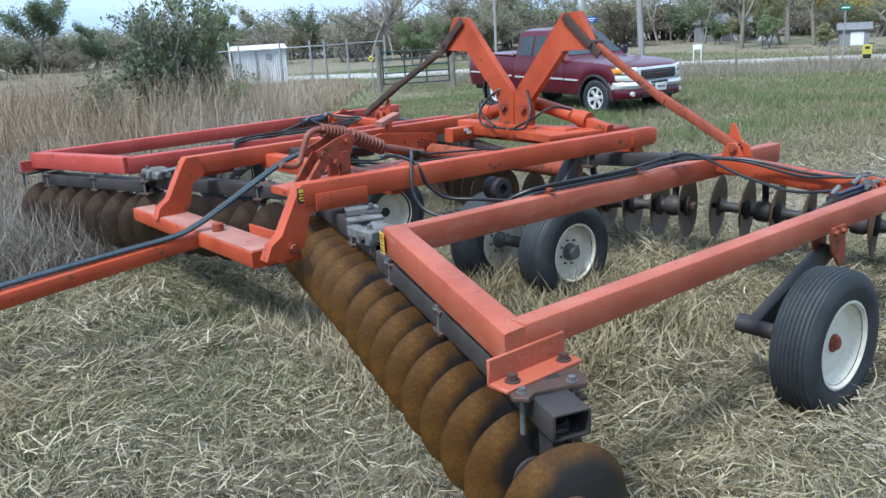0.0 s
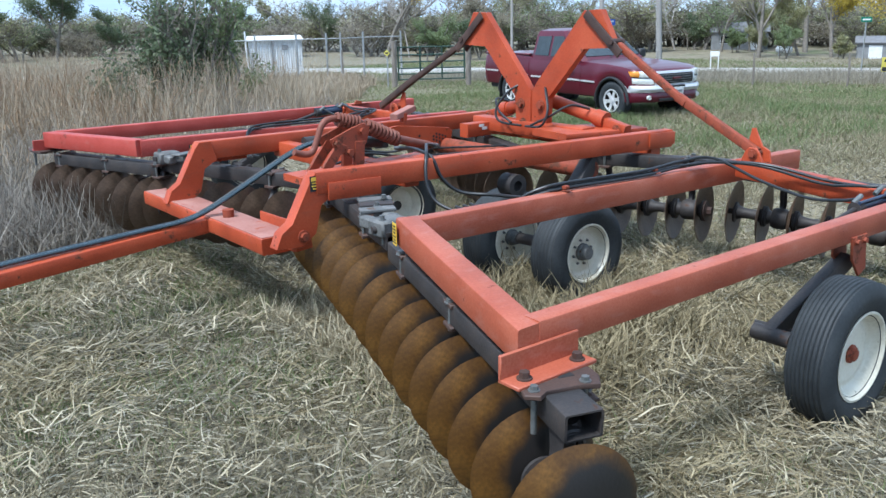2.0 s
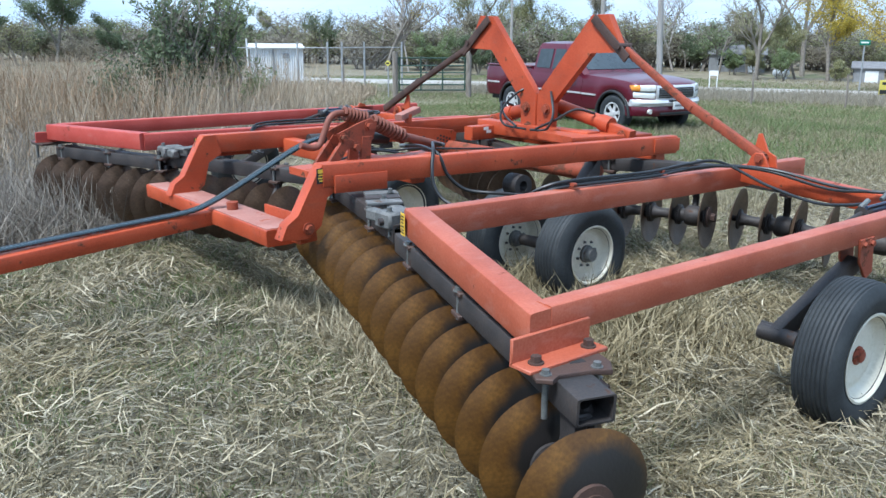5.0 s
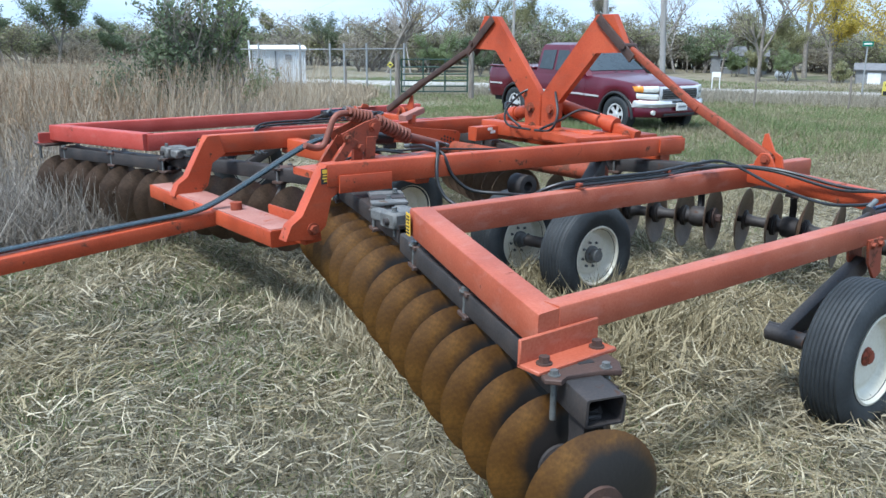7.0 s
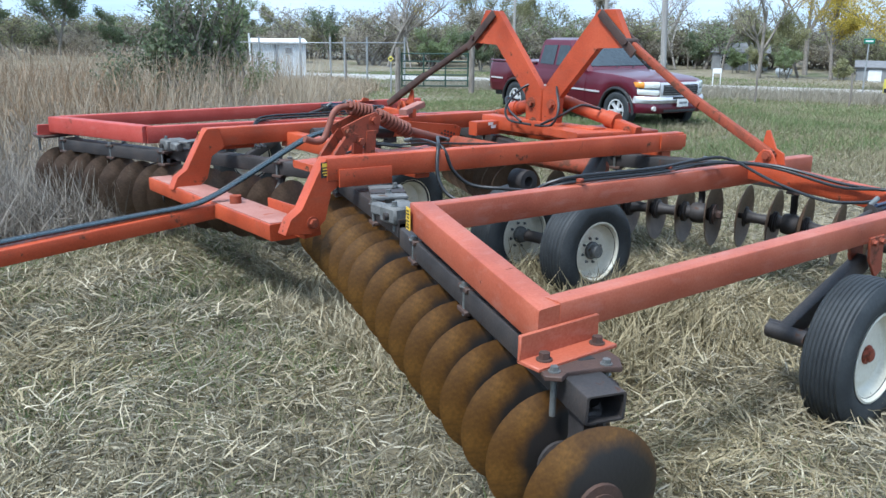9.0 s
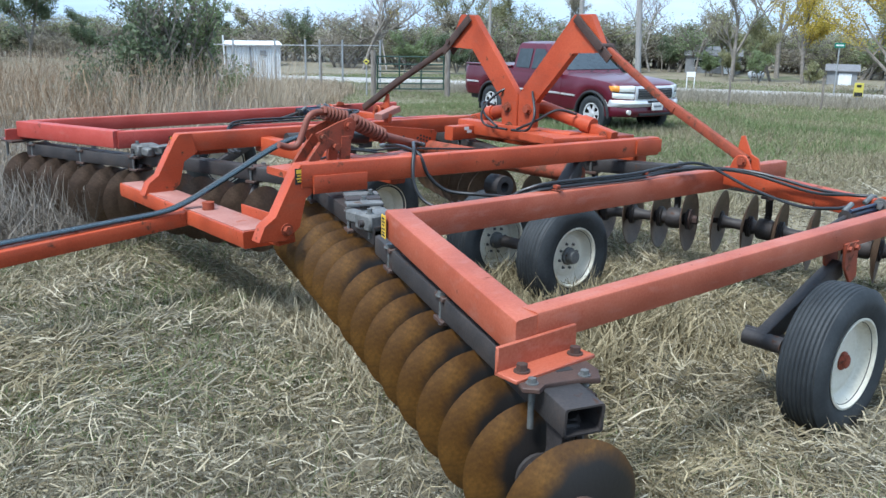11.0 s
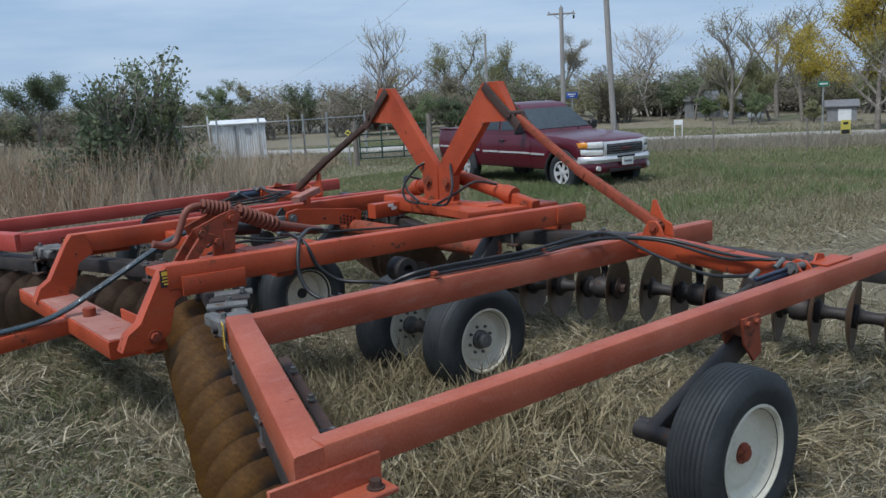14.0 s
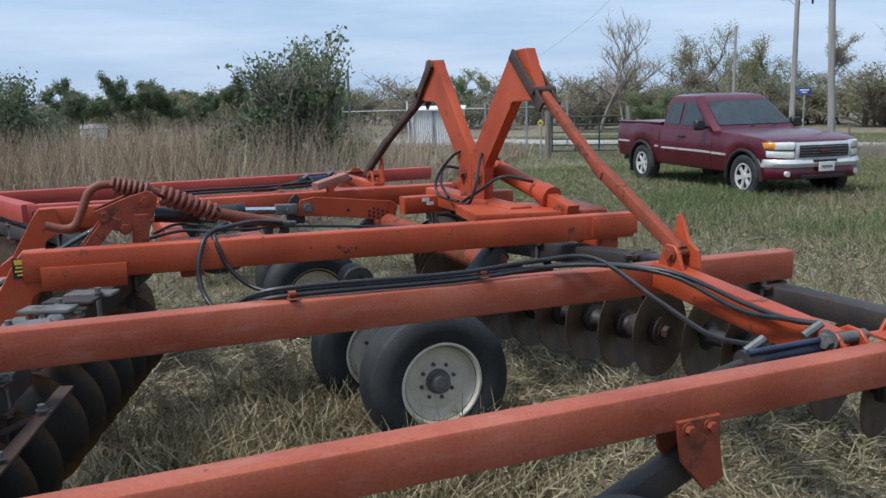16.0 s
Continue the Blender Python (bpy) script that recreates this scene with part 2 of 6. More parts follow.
def rounded(w, h, r, n=3):
    """A rounded rectangle about the origin."""
    out = []
    for cx, cy, a0 in ((w / 2 - r, h / 2 - r, 0), (-w / 2 + r, h / 2 - r, 90), (-w / 2 + r, -h / 2 + r, 180), (w / 2 - r, -h / 2 + r, 270)):
        for i in range(n):
            a = radians(a0 + 90 * i / (n - 1))
            out.append((cx + r * math.cos(a), cy + r * math.sin(a)))
    return out


def extrude(bm, profile, p0, p1, up=(0, 0, 1), hollow=0.0, drop=0.0, cuts=1):
    """A profile (side, up) drawn from p0 to p1; hollow: wall thickness of an open tube; drop: how far the profile lies below the line."""
    a, s, u = frame_of(p0, p1, up)
    p0, p1 = Vector(p0), Vector(p1)

    def ring(p, k=1.0):
        return [bm.verts.new(p + s * x * k + u * (y * k - drop)) for x, y in profile]

    rings = [ring(p0.lerp(p1, i / cuts)) for i in range(cuts + 1)]
    n = len(profile)
    for r0, r1 in zip(rings, rings[1:]):
        for i in range(n):
            bm.faces.new((r0[i], r0[(i + 1) % n], r1[(i + 1) % n], r1[i]))
    if hollow:
        w = max(x for x, _ in profile)
        k = 1 - hollow / w
        q0, q1 = ring(p0, k), ring(p1, k)
        for i in range(n):
            j = (i + 1) % n
            bm.faces.new((q0[j], q0[i], q1[i], q1[j]))
            bm.faces.new((rings[0][j], rings[0][i], q0[i], q0[j]))
            bm.faces.new((rings[-1][i], rings[-1][j], q1[j], q1[i]))
    else:
        bm.faces.new(rings[0][::-1])
        bm.faces.new(rings[-1])
    return bm


def beam(p0, p1, w, h, r=0.012, hollow=0.0, bm=None, up=(0, 0, 1)):
    """A square tube whose top runs from p0 to p1."""
    return extrude(bm or bmesh.new(), rounded(w, h, r), p0, p1, up, hollow, h / 2)


def cut_beam(p0, p1, w, h, r=0.012):
    """A square tube like beam(), its first end cut square to the y axis."""
    a, s, u = frame_of(p0, p1)
    bm = extrude(bmesh.new(), rounded(w, h, r), p0, p1, (0, 0, 1), 0, h / 2)
    bm.verts.ensure_lookup_table()
    for v in bm.verts[: len(rounded(w, h, r))]:
        v.co += a * ((Vector(p0).y - v.co.y) / a.y)
    return bm


def circle(r, n):
    return [(r * math.cos(2 * math.pi * i / n), r * math.sin(2 * math.pi * i / n)) for i in range(n)]


def rod(p0, p1, r, n=12, bm=None, hollow=0.0):
    return extrude(bm or bmesh.new(), circle(r, n), p0, p1, (0, 0, 1), hollow)


def bolt(p0, p1, r, bm=None):
    """A hexagon head with its washer."""
    bm = bm or bmesh.new()
    p0, p1 = Vector(p0), Vector(p1)
    rod(p0, p0.lerp(p1, 0.2), r * 1.45, 14, bm)
    rod(p0.lerp(p1, 0.2), p1, r, 6, bm)
    return bm


def lathe(profile, n=32, bm=None, m=None):
    """A body turned about the z axis from (radius, z) pairs."""
    bm = bm or bmesh.new()
    m = m or Matrix()
    rings = []
    for r, z in profile:
        if r < 1e-5:
            rings.append([bm.verts.new(m @ Vector((0, 0, z)))])
        else:
            rings.append([bm.verts.new(m @ Vector((r * math.cos(2 * math.pi * i / n), r * math.sin(2 * math.pi * i / n), z))) for i in range(n)])
    for a, b in zip(rings, rings[1:]):
        if len(a) == 1 and len(b) == 1:
            continue
        for i in range(n):
            j = (i + 1) % n
            if len(a) == 1:
                bm.faces.new((a[0], b[j], b[i]))
            elif len(b) == 1:
                bm.faces.new((a[i], a[j], b[0]))
            else:
                bm.faces.new((a[i], a[j], b[j], b[i]))
    return bm


def plate(points, thick, bm=None, m=None):
    """A flat plate cut to a polygon in its own x and y, thick along z (centred), with softly broken edges."""
    bm = bm or bmesh.new()
    m = m or Matrix()
    c = Vector((sum(p[0] for p in points) / len(points), sum(p[1] for p in points) / len(points)))
    e = min(0.004, thick * 0.25)

    def ring(z, inset):
        out = []
        for x, y in points:
            d = Vector((x, y)) - c
            d = d * (1 - inset / max(d.length, 0.01))
            out.append(bm.verts.new(m @ Vector((c.x + d.x, c.y + d.y, z))))
        return out

    rings = [ring(-thick / 2, e), ring(-thick / 2 + e, 0), ring(thick / 2 - e, 0), ring(thick / 2, e)]
    n = len(points)
    for a, b in zip(rings, rings[1:]):
        for i in range(n):
            bm.faces.new((a[i], a[(i + 1) % n], b[(i + 1) % n], b[i]))
    bm.faces.new(rings[0][::-1])
    bm.faces.new(rings[-1])
    bmesh.ops.recalc_face_normals(bm, faces=bm.faces[:])
    return bm


def axes(origin, x, y):
    """A pose from an origin and the directions of x and y."""
    x = Vector(x).normalized()
    z = x.cross(Vector(y)).normalized()
    y = z.cross(x)
    m = Matrix((x, y, z)).transposed().to_4x4()
    m.translation = origin
    return m


def smooth_line(points, steps=6):
    """Points of a smooth curve through the given ones."""
    p = [Vector(q) for q in points]
    p = [2 * p[0] - p[1], *p, 2 * p[-1] - p[-2]]
    out = []
    for a, b, c, d in zip(p, p[1:], p[2:], p[3:]):
        for i in range(steps):
            t = i / steps
            out.append(0.5 * (2 * b + (c - a) * t + (2 * a - 5 * b + 4 * c - d) * t * t + (3 * b - a - 3 * c + d) * t ** 3))
    return out + [p[-2]]


def pipe(points, r, n=8, bm=None, steps=6, taper=None):
    """A round hose, rod or limb along a smooth curve."""
    bm = bm or bmesh.new()
    line = smooth_line(points, steps) if steps > 1 else [Vector(q) for q in points]
    normal, rings = None, []
    for i, q in enumerate(line):
        a = (line[min(i + 1, len(line) - 1)] - line[max(i - 1, 0)]).normalized()
        if normal is None:
            normal = a.orthogonal().normalized()
        normal = (normal - a * normal.dot(a)).normalized()
        side = a.cross(normal)
        k = r if taper is None else r + (taper - r) * i / (len(line) - 1)
        rings.append([bm.verts.new(q + (normal * math.cos(2 * math.pi * j / n) + side * math.sin(2 * math.pi * j / n)) * k) for j in range(n)])
    for a, b in zip(rings, rings[1:]):
        for i in range(n):
            bm.faces.new((a[i], a[(i + 1) % n], b[(i + 1) % n], b[i]))
    bm.faces.new(rings[0][::-1])
    bm.faces.new(rings[-1])
    return bm


def box(bm, lo, hi, r=0.006, m=None):
    """A box with broken edges between two corners."""
    lo, hi = Vector(lo), Vector(hi)
    r = min(r, *[(hi[i] - lo[i]) * 0.3 for i in range(3)])
    made = []
    g = bmesh.ops.create_cube(bm, size=1.0)
    vs = g["verts"]
    for v in vs:
        v.co = Vector([(lo[i] + hi[i]) / 2 + v.co[i] * (hi[i] - lo[i]) for i in range(3)])
    es = list({e for v in vs for e in v.link_edges})
    res = bmesh.ops.bevel(bm, geom=es, offset=r, segments=1, affect="EDGES")
    if m is not None:
        made = set(res["verts"])
        for v in made:
            v.co = m @ v.co
    return bm

# ---- the disc harrow: two hinged wings on a wheeled centre frame, front at -x ----
YC = 3.43
harrow = thing("disc_harrow", "orange-red folding tandem disc harrow with rusty discs, parked on straw stubble", "disc harrow", (2.0, YC, 0.0))


def disc_mesh(name, mat, radius=0.252, dish=0.056):
    prof = [(0.0, -dish), (0.06, -dish + 0.002)]
    for k in range(1, 7):
        r = 0.06 + (radius - 0.06) * k / 6
        prof.append((r, -dish + dish * (r / radius) ** 2))
    back = [(r - (0.004 if i == len(prof) - 1 else 0), z + (0.0065 if i < len(prof) - 1 else 0.003)) for i, (r, z) in enumerate(prof)]
    return mesh_of(name, lathe([*prof, *back[::-1]], 44), mat, 50)


def spool_mesh(name, length):
    h = length / 2
    prof = [(0, -h), (0.085, -h), (0.085, -h + 0.014), (0.06, -h + 0.022), (0.045, -h + 0.06), (0.04, 0), (0.045, h - 0.06),
            (0.06, h - 0.022), (0.085, h - 0.014), (0.085, h), (0, h)]
    return mesh_of(name, lathe(prof, 20), dark_steel, 35)


SPACING = 0.24
DISC = disc_mesh("disc", disc_rust, 0.262, 0.06)
DISC_REAR = disc_mesh("disc", disc_brown, 0.262, 0.058)
SPOOL = spool_mesh("spool", SPACING - 0.004)
HUB_NUT = mesh_of("axle_nut", rod((0, 0, 0), (0, 0, 0.016), 0.085, 20, bolt((0, 0, 0.012), (0, 0, 0.06), 0.036)), brown_steel)


def gang(p0, p1, count, beam0, beam1, face=1, front=True, label="", hangers=(), tube_size=(0.125, 0.108), gap=0.0):
    """A row of discs on one axle from p0 to p1, hung on standards from a square tube whose top runs from beam0 to beam1."""
    p0, p1 = Vector(p0), Vector(p1)
    a = (p1 - p0).normalized()
    axle = part("disc_gang", rod(p0 - a * 0.05, p0 + a * (SPACING * (count - 1) + 0.05), 0.024, 10), dark_steel, harrow, label)
    turn = a.to_track_quat("Z", "Y").to_matrix().to_4x4()
    rear = turn.to_3x3().inverted() @ Vector((1, 0, 0))
    rear_turn = Matrix.Rotation(math.atan2(rear.y, rear.x), 4, "Z") @ Matrix.Rotation(0 if face > 0 else math.pi, 4, "X")
    for i in range(count):
        p = p0 + a * (SPACING * i + (gap if i else 0.0))
        placed("disc", DISC if front is True else DISC_REAR, Matrix.Translation(p) @ turn @ rear_turn, axle)
        if i < count - 1:
            placed("spool", SPOOL, Matrix.Translation(p + a * SPACING / 2) @ turn, axle)
    placed("axle_nut", HUB_NUT, Matrix.Translation(p0 - a * (0.056 if face > 0 else 0.004)) @ turn @ pose(0, 0, 0.0, 180, 0, 0), axle)
    tube = part("gang_beam", beam(beam0, beam1, *tube_size, 0.01, 0.010), dark_steel, harrow, "dark weathered square-tube gang beam")
    b0, b1 = Vector(beam0), Vector(beam1)
    _, side, up = frame_of(b0, b1)
    for k in hangers:
        q = p0 + a * (SPACING * k + gap * (1 if k > 1 else 0.5))
        d = (b1 - b0).normalized()
        top = b0 + d * (q - b0).dot(d) - up * 0.105
        # curved standard from the beam to the bearing on the axle
        bm = pipe([top + up * 0.03, top - up * 0.06 + side * 0.03, top.lerp(q, 0.6) + side * 0.06, q + up * 0.05 + side * 0.02, q], 0.028, 8)
        lathe([(0, -0.06), (0.075, -0.06), (0.085, -0.035), (0.085, 0.035), (0.075, 0.06), (0, 0.06)], 18, bm, Matrix.Translation(q) @ turn)
        part("bearing_standard", bm, dark_steel, axle)
        if k < 1 and front is True:
            # heavy cast leg of the end bearing, on the outside of the beam
            foot = axes(q, a, up)
            cast_leg = plate([(-0.055, -0.07), (0.05, -0.07), (0.07, 0.02), (0.05, 0.14), (0.06, 0.25), (-0.06, 0.25), (-0.045, 0.14), (-0.075, 0.02)], 0.05, None, foot @ Matrix.Translation((0, 0, 0.035)))
            box(cast_leg, (-0.055, 0.235, -0.01), (0.055, 0.26, 0.08), 0.008, foot)
            part("bearing_leg", cast_leg, dark_steel, axle)
            part("bearing_cap", lathe([(0, -0.12), (0.045, -0.12), (0.06, -0.10), (0.07, -0.07), (0.085, -0.06), (0.085, 0.05), (0.07, 0.07), (0, 0.07)], 20, None, Matrix.Translation(q) @ turn), brown_steel, axle)
            continue
        # clamp over the beam: a cap plate and two studs with nuts
        bm = bmesh.new()
        m = axes(top + up * 0.105, d, up.cross(d))
        box(bm, (-0.05, -0.09, -0.02), (0.05, 0.09, 0.004), 0.004, m)
        part("beam_clamp", bm, brown_steel, tube)
        bm = bmesh.new()
        box(bm, (-0.05, -0.09, -0.128), (0.05, 0.09, -0.106), 0.004, m)
        part("clamp_foot", bm, brown_steel, tube)
        for s in (-1, 1):
            bm = rod(m @ Vector((0, s * 0.072, -0.14)), m @ Vector((0, s * 0.072, 0.01)), 0.011, 10)
            bolt(m @ Vector((0, s * 0.072, -0.002)), m @ Vector((0, s * 0.072, 0.02)), 0.02, bm)
            part("clamp_bolt", bm, bolt_steel, tube)
    return axle, tube


def wheel(center, out, tyre_r, tyre_w, rim_r, label, bolts=8, ribs=5, hub_mat=None):
    """A ribbed implement tyre on a dished steel rim; out: the direction of its outer side."""
    m = Matrix.Translation(center) @ Vector(out).to_track_quat("Z", "Y").to_matrix().to_4x4()
    w, R = tyre_w / 2, tyre_r
    prof = [(rim_r - 0.012, w * 0.72), (rim_r + 0.012, w * 0.80), (rim_r + (R - rim_r) * 0.45, w * 1.0), (R - 0.06, w * 0.97), (R - 0.025, w * 0.86), (R - 0.008, w * 0.76)]
    tread = []
    zs = np.linspace(w * 0.74, -w * 0.74, ribs * 4 + 1)
    for i, z in enumerate(zs):
        tread.append((R - (0.007 if i % 4 == 2 else 0.0) - 0.02 * (z / w) ** 2, float(z)))
    prof += tread + [(r, -z) for r, z in prof[::-1]]
    prof.append((rim_r + 0.002, -w * 0.6))
    prof.append((rim_r + 0.002, w * 0.6))
    prof.append(prof[0])
    ty = part("wheel", lathe(prof, 56, None, m), rubber, harrow, label)
    q = rim_r
    rim = [(q + 0.012, w * 0.80), (q + 0.016, w * 0.86), (q + 0.004, w * 0.88), (q - 0.006, w * 0.80), (q - 0.012, w * 0.62), (q - 0.024, w * 0.5),
           (q - 0.03, w * 0.36), (q - 0.042, w * 0.29), (q * 0.74, w * 0.28), (q * 0.68, w * 0.34), (q * 0.6, w * 0.34), (0.05, w * 0.34), (0.0, w * 0.34)]
    back = [(0.0, w * 0.1), (q - 0.045, w * 0.02), (q - 0.03, -w * 0.5), (q + 0.01, -w * 0.82)]
    rm = part("rim", lathe([*rim, *back], 48, None, m), cream, ty, "cream-painted steel rim with rust marks")
    h0 = w * 0.34
    hub = [(0.066, h0 - 0.005), (0.066, h0 + 0.02), (0.055, h0 + 0.028), (0.052, h0 + 0.06), (0.045, h0 + 0.075), (0.0, h0 + 0.078)]
    if bolts < 6:
        hub = [(0.05, h0 - 0.005), (0.05, h0 + 0.008), (0.036, h0 + 0.014), (0.03, h0 + 0.03), (0.0, h0 + 0.034)]
    part("hub", lathe(hub, 24, None, m), hub_mat or cast_grey, rm)
    for i in range(bolts):
        ang = 2 * math.pi * (i + 0.3) / bolts
        r = q * 0.45 if bolts > 5 else 0.04
        c = Vector((r * math.cos(ang), r * math.sin(ang), h0 - 0.004))
        part("wheel_nut", bolt(m @ c, m @ (c + Vector((0, 0, 0.02))), 0.009), hub_mat or cast_grey, rm)
    return ty


def wing(side):
    """One wing: side 1 lies level, -1, beyond the centre frame, is folded up a few degrees."""
    def P(x, y, z):
        return Vector((x, y, z)) if side > 0 else Vector((x, 6.56 - 0.93 * y, z + 0.074 * (1.35 - y)))

    red = paint_wing if side > 0 else paint_far
    who = "faded red wing frame of square tube, chalky on top" if side > 0 else "crimson-red wing frame of square tube"
    frame_part = part("wing_frame", cut_beam(P(-0.097, -0.098, 0.9765), P(0.345, 1.30, 1.086), 0.122, 0.15), red, harrow, who)
    part("outer_rail", beam(P(-0.05, -0.05, 0.985), P(4.25, -0.05, 0.985), 0.1, 0.13), red, frame_part)
    part("inner_rail", beam(P(0.33, 1.272, 1.078), P(4.095, 1.272, 1.028), 0.1, 0.15), red, frame_part)
    part("cross_tube", beam(P(3.18, 0.10, 1.0), P(3.27, 1.22, 1.06), 0.1, 0.13), paint_main, frame_part, "orange-red cross tube of the wing")
    # corner bracket: an angle with two bolts, over the gang beam
    d = (P(0.345, 1.30, 0) - P(-0.115, -0.155, 0)).normalized()
    bm = bmesh.new()
    for lo, hi in (((-0.265, -0.118, 0.80), (0.15, -0.101, 0.905)), ((-0.265, -0.215, 0.795), (0.15, -0.1, 0.812))):
        a, b = P(*lo), P(*hi)
        box(bm, (a.x, min(a.y, b.y), a.z), (b.x, max(a.y, b.y), b.z), 0.004)
    part("corner_bracket", bm, red, frame_part)
    for x in (-0.19, 0.09):
        part("bracket_bolt", bolt(P(x, -0.165, 0.812), P(x, -0.165, 0.842), 0.021), brown_steel, frame_part)

    # front gang
    def fx(y):
        return -0.064 + 0.316 * y
    out = -0.47 if side > 0 else -0.05
    gang(P(fx(out) - 0.035, out, 0.43), P(fx(1.5) - 0.035, 1.5, 0.51), 9 if side > 0 else 7, P(fx(out + 0.02) + 0.035, out + 0.02, 0.776), P(fx(1.5) + 0.03, 1.5, 0.90), 1 if side > 0 else -1, side > 0,
         "front gang of rust-brown concave discs on a wing", (0.5, 4.6, 7.6) if side > 0 else (0.5, 3.5, 6.5), (0.155, 0.108), 0.06 if side > 0 else 0.0)
    along = P(fx(1), 1, 0) - P(fx(0), 0, 0)
    end = axes(P(fx(-0.20) + 0.03, -0.20, 0.79), along, Vector((0, 0, 1)).cross(along))
    part("end_clamp_plate", plate([(-0.12, -0.15), (-0.04, -0.19), (0.13, -0.19), (0.13, 0.14), (-0.02, 0.14), (-0.10, 0.15), (-0.13, 0.10), (-0.10, 0.06), (-0.10, -0.09)], 0.02, None, end), brown_steel, frame_part)
    part("clamp_slot", plate([(-0.02, -0.10), (0.02, -0.10), (0.02, -0.03), (-0.02, -0.03)], 0.024, None, end), black, frame_part)
    for u, v in ((-0.075, -0.11), (-0.075, 0.1)):
        part("end_clamp_bolt", bolt(end @ Vector((u, v, 0.01)), end @ Vector((u, v, 0.03)), 0.016, rod(end @ Vector((u, v, -0.16)), end @ Vector((u, v, 0.02)), 0.012)), bolt_steel, frame_part)

    # scraper bar behind the front discs, with a holding arm
    bar = part("scraper_bar", beam(P(fx(-0.25) + 0.24, -0.25, 0.67), P(fx(1.45) + 0.24, 1.45, 0.78), 0.055, 0.012, 0.003), brown_steel, frame_part, "flat brown scraper bar with bolts")
    for y in (-0.2, 0.15, 0.5, 0.85, 1.2):
        c = P(fx(y) + 0.24, y, 0.675 + 0.064 * (y + 0.42))
        part("scraper_bolt", bolt(c, c + Vector((0, 0, 0.022)), 0.014), bolt_steel, bar)
        part("scraper_blade", beam(c + Vector((0, 0, -0.012)), P(fx(y) + 0.02, y - 0.03, 0.60 + 0.064 * (y + 0.42)), 0.05, 0.008, 0.002), brown_steel, bar)
    part("scraper_arm", beam(P(fx(0.55), 0.55, 0.80), P(fx(0.55) + 0.25, 0.5, 0.74), 0.05, 0.05, 0.01), dark_steel, bar)

    # rear gang
    def rx(y):
        return 3.92 - 0.33 * (y - 1.65)
    gang(P(rx(-0.17), -0.17, 0.38), P(rx(1.65), 1.65, 0.49), 9, P(rx(-0.4) - 0.06, -0.4, 0.74), P(rx(1.62) - 0.06, 1.62, 0.89), -1 if side > 0 else 1, False,
         "rear gang of dull brown discs on a wing", (0.5, 3.5, 6.5))
    # fold bracket: two upright ears with a pin, and a stiff back plate
    for s in (-1, 1):
        pts = [(-0.10, 0.0), (0.12, 0.0), (0.10, 0.08), (0.07, 0.23), (0.045, 0.235), (-0.02, 0.11), (-0.08, 0.08)] if s > 0 else [(-0.09, 0.0), (0.09, 0.0), (0.06, 0.07), (0.03, 0.105), (-0.03, 0.105), (-0.06, 0.07)]
        m = axes(P(3.275 + s * 0.045, 1.10, 1.05), P(0, 1, 0) - P(0, 0, 0), (0, 0, 1))
        part("fold_ear", plate(pts, 0.02, None, m), paint_main, frame_part)
    part("fold_pin", rod(P(3.20, 1.09, 1.116), P(3.35, 1.09, 1.116), 0.022, 12, bolt(P(3.215, 1.09, 1.116), P(3.195, 1.09, 1.116), 0.026)), paint_rusty, frame_part)
    # yellow warning label on the end of the inner corner
    if side > 0:
        m = axes(P(0.262, 1.30, 1.005), d, (0, 0, 1))
        lab = part("warning_label", plate([(-0.032, -0.06), (0.032, -0.06), (0.032, 0.06), (-0.032, 0.06)], 0.003, None, m), yellow, frame_part)
        bm = bmesh.new()
        for v, u in ((0.042, 0.02), (0.025, 0.024), (0.008, 0.016), (-0.012, 0.022), (-0.03, 0.02), (-0.045, 0.024)):
            box(bm, (-u, v - 0.004, -0.0035), (u, v + 0.004, 0.0035), 0.0005, m)
        part("label_print", bm, black, lab)
    # wing wheel on its trailing arm
    wheel(P(1.98, -0.285, 0.372), P(0, -1, 0) - P(0, 0, 0), 0.40, 0.25, 0.228, "ribbed wing tyre on a cream rim with a red hub", 4, 8, hub_mat=paint_rusty)
    arm = part("wheel_arm", beam(P(2.42, -0.02, 0.77), P(1.78, 0.03, 0.46), 0.075, 0.10, 0.01), dark_steel, harrow, "dark steel wing wheel arm")
    part("axle_stub", rod(P(1.86, 0.16, 0.42), P(2.0, -0.2, 0.385), 0.035, 14), dark_steel, arm)
    part("pivot_tube", rod(P(1.80, 0.12, 0.42), P(1.80, -0.10, 0.42), 0.045, 14), dark_steel, arm)
    bm = bmesh.new()
    for s in (-1, 1):
        m = axes(P(2.40 + s * 0.0, -0.05 - 0.055 * s, 0.84), (1, 0, 0), (0, 0, 1))
        plate([(-0.08, 0.05), (0.08, 0.05), (0.085, -0.04), (0.10, -0.16), (0.03, -0.19), (-0.06, -0.08)], 0.016, bm, m)
    part("wheel_bracket", bm, paint_rusty, frame_part, "orange wheel arm bracket bolted under the rail")
    for x, z in ((2.36, 0.86), (2.44, 0.86)):
        part("bracket_bolt", bolt(P(x, -0.113, z), P(x, -0.135, z), 0.016), paint_rusty, frame_part)
    # foot of the cross tube: a clevis with a pin, and a lug plate on the rail
    for dx in (-0.055, 0.055):
        m = axes(P(3.17 + dx, 0.08, 0.97), P(0, 1, 0) - P(0, 0, 0), (0, 0, 1))
        part("foot_clevis", plate([(-0.08, -0.05), (0.08, -0.05), (0.09, 0.01), (0.02, 0.05), (-0.04, 0.045), (-0.08, 0.0)], 0.016, None, m), paint_main, frame_part)
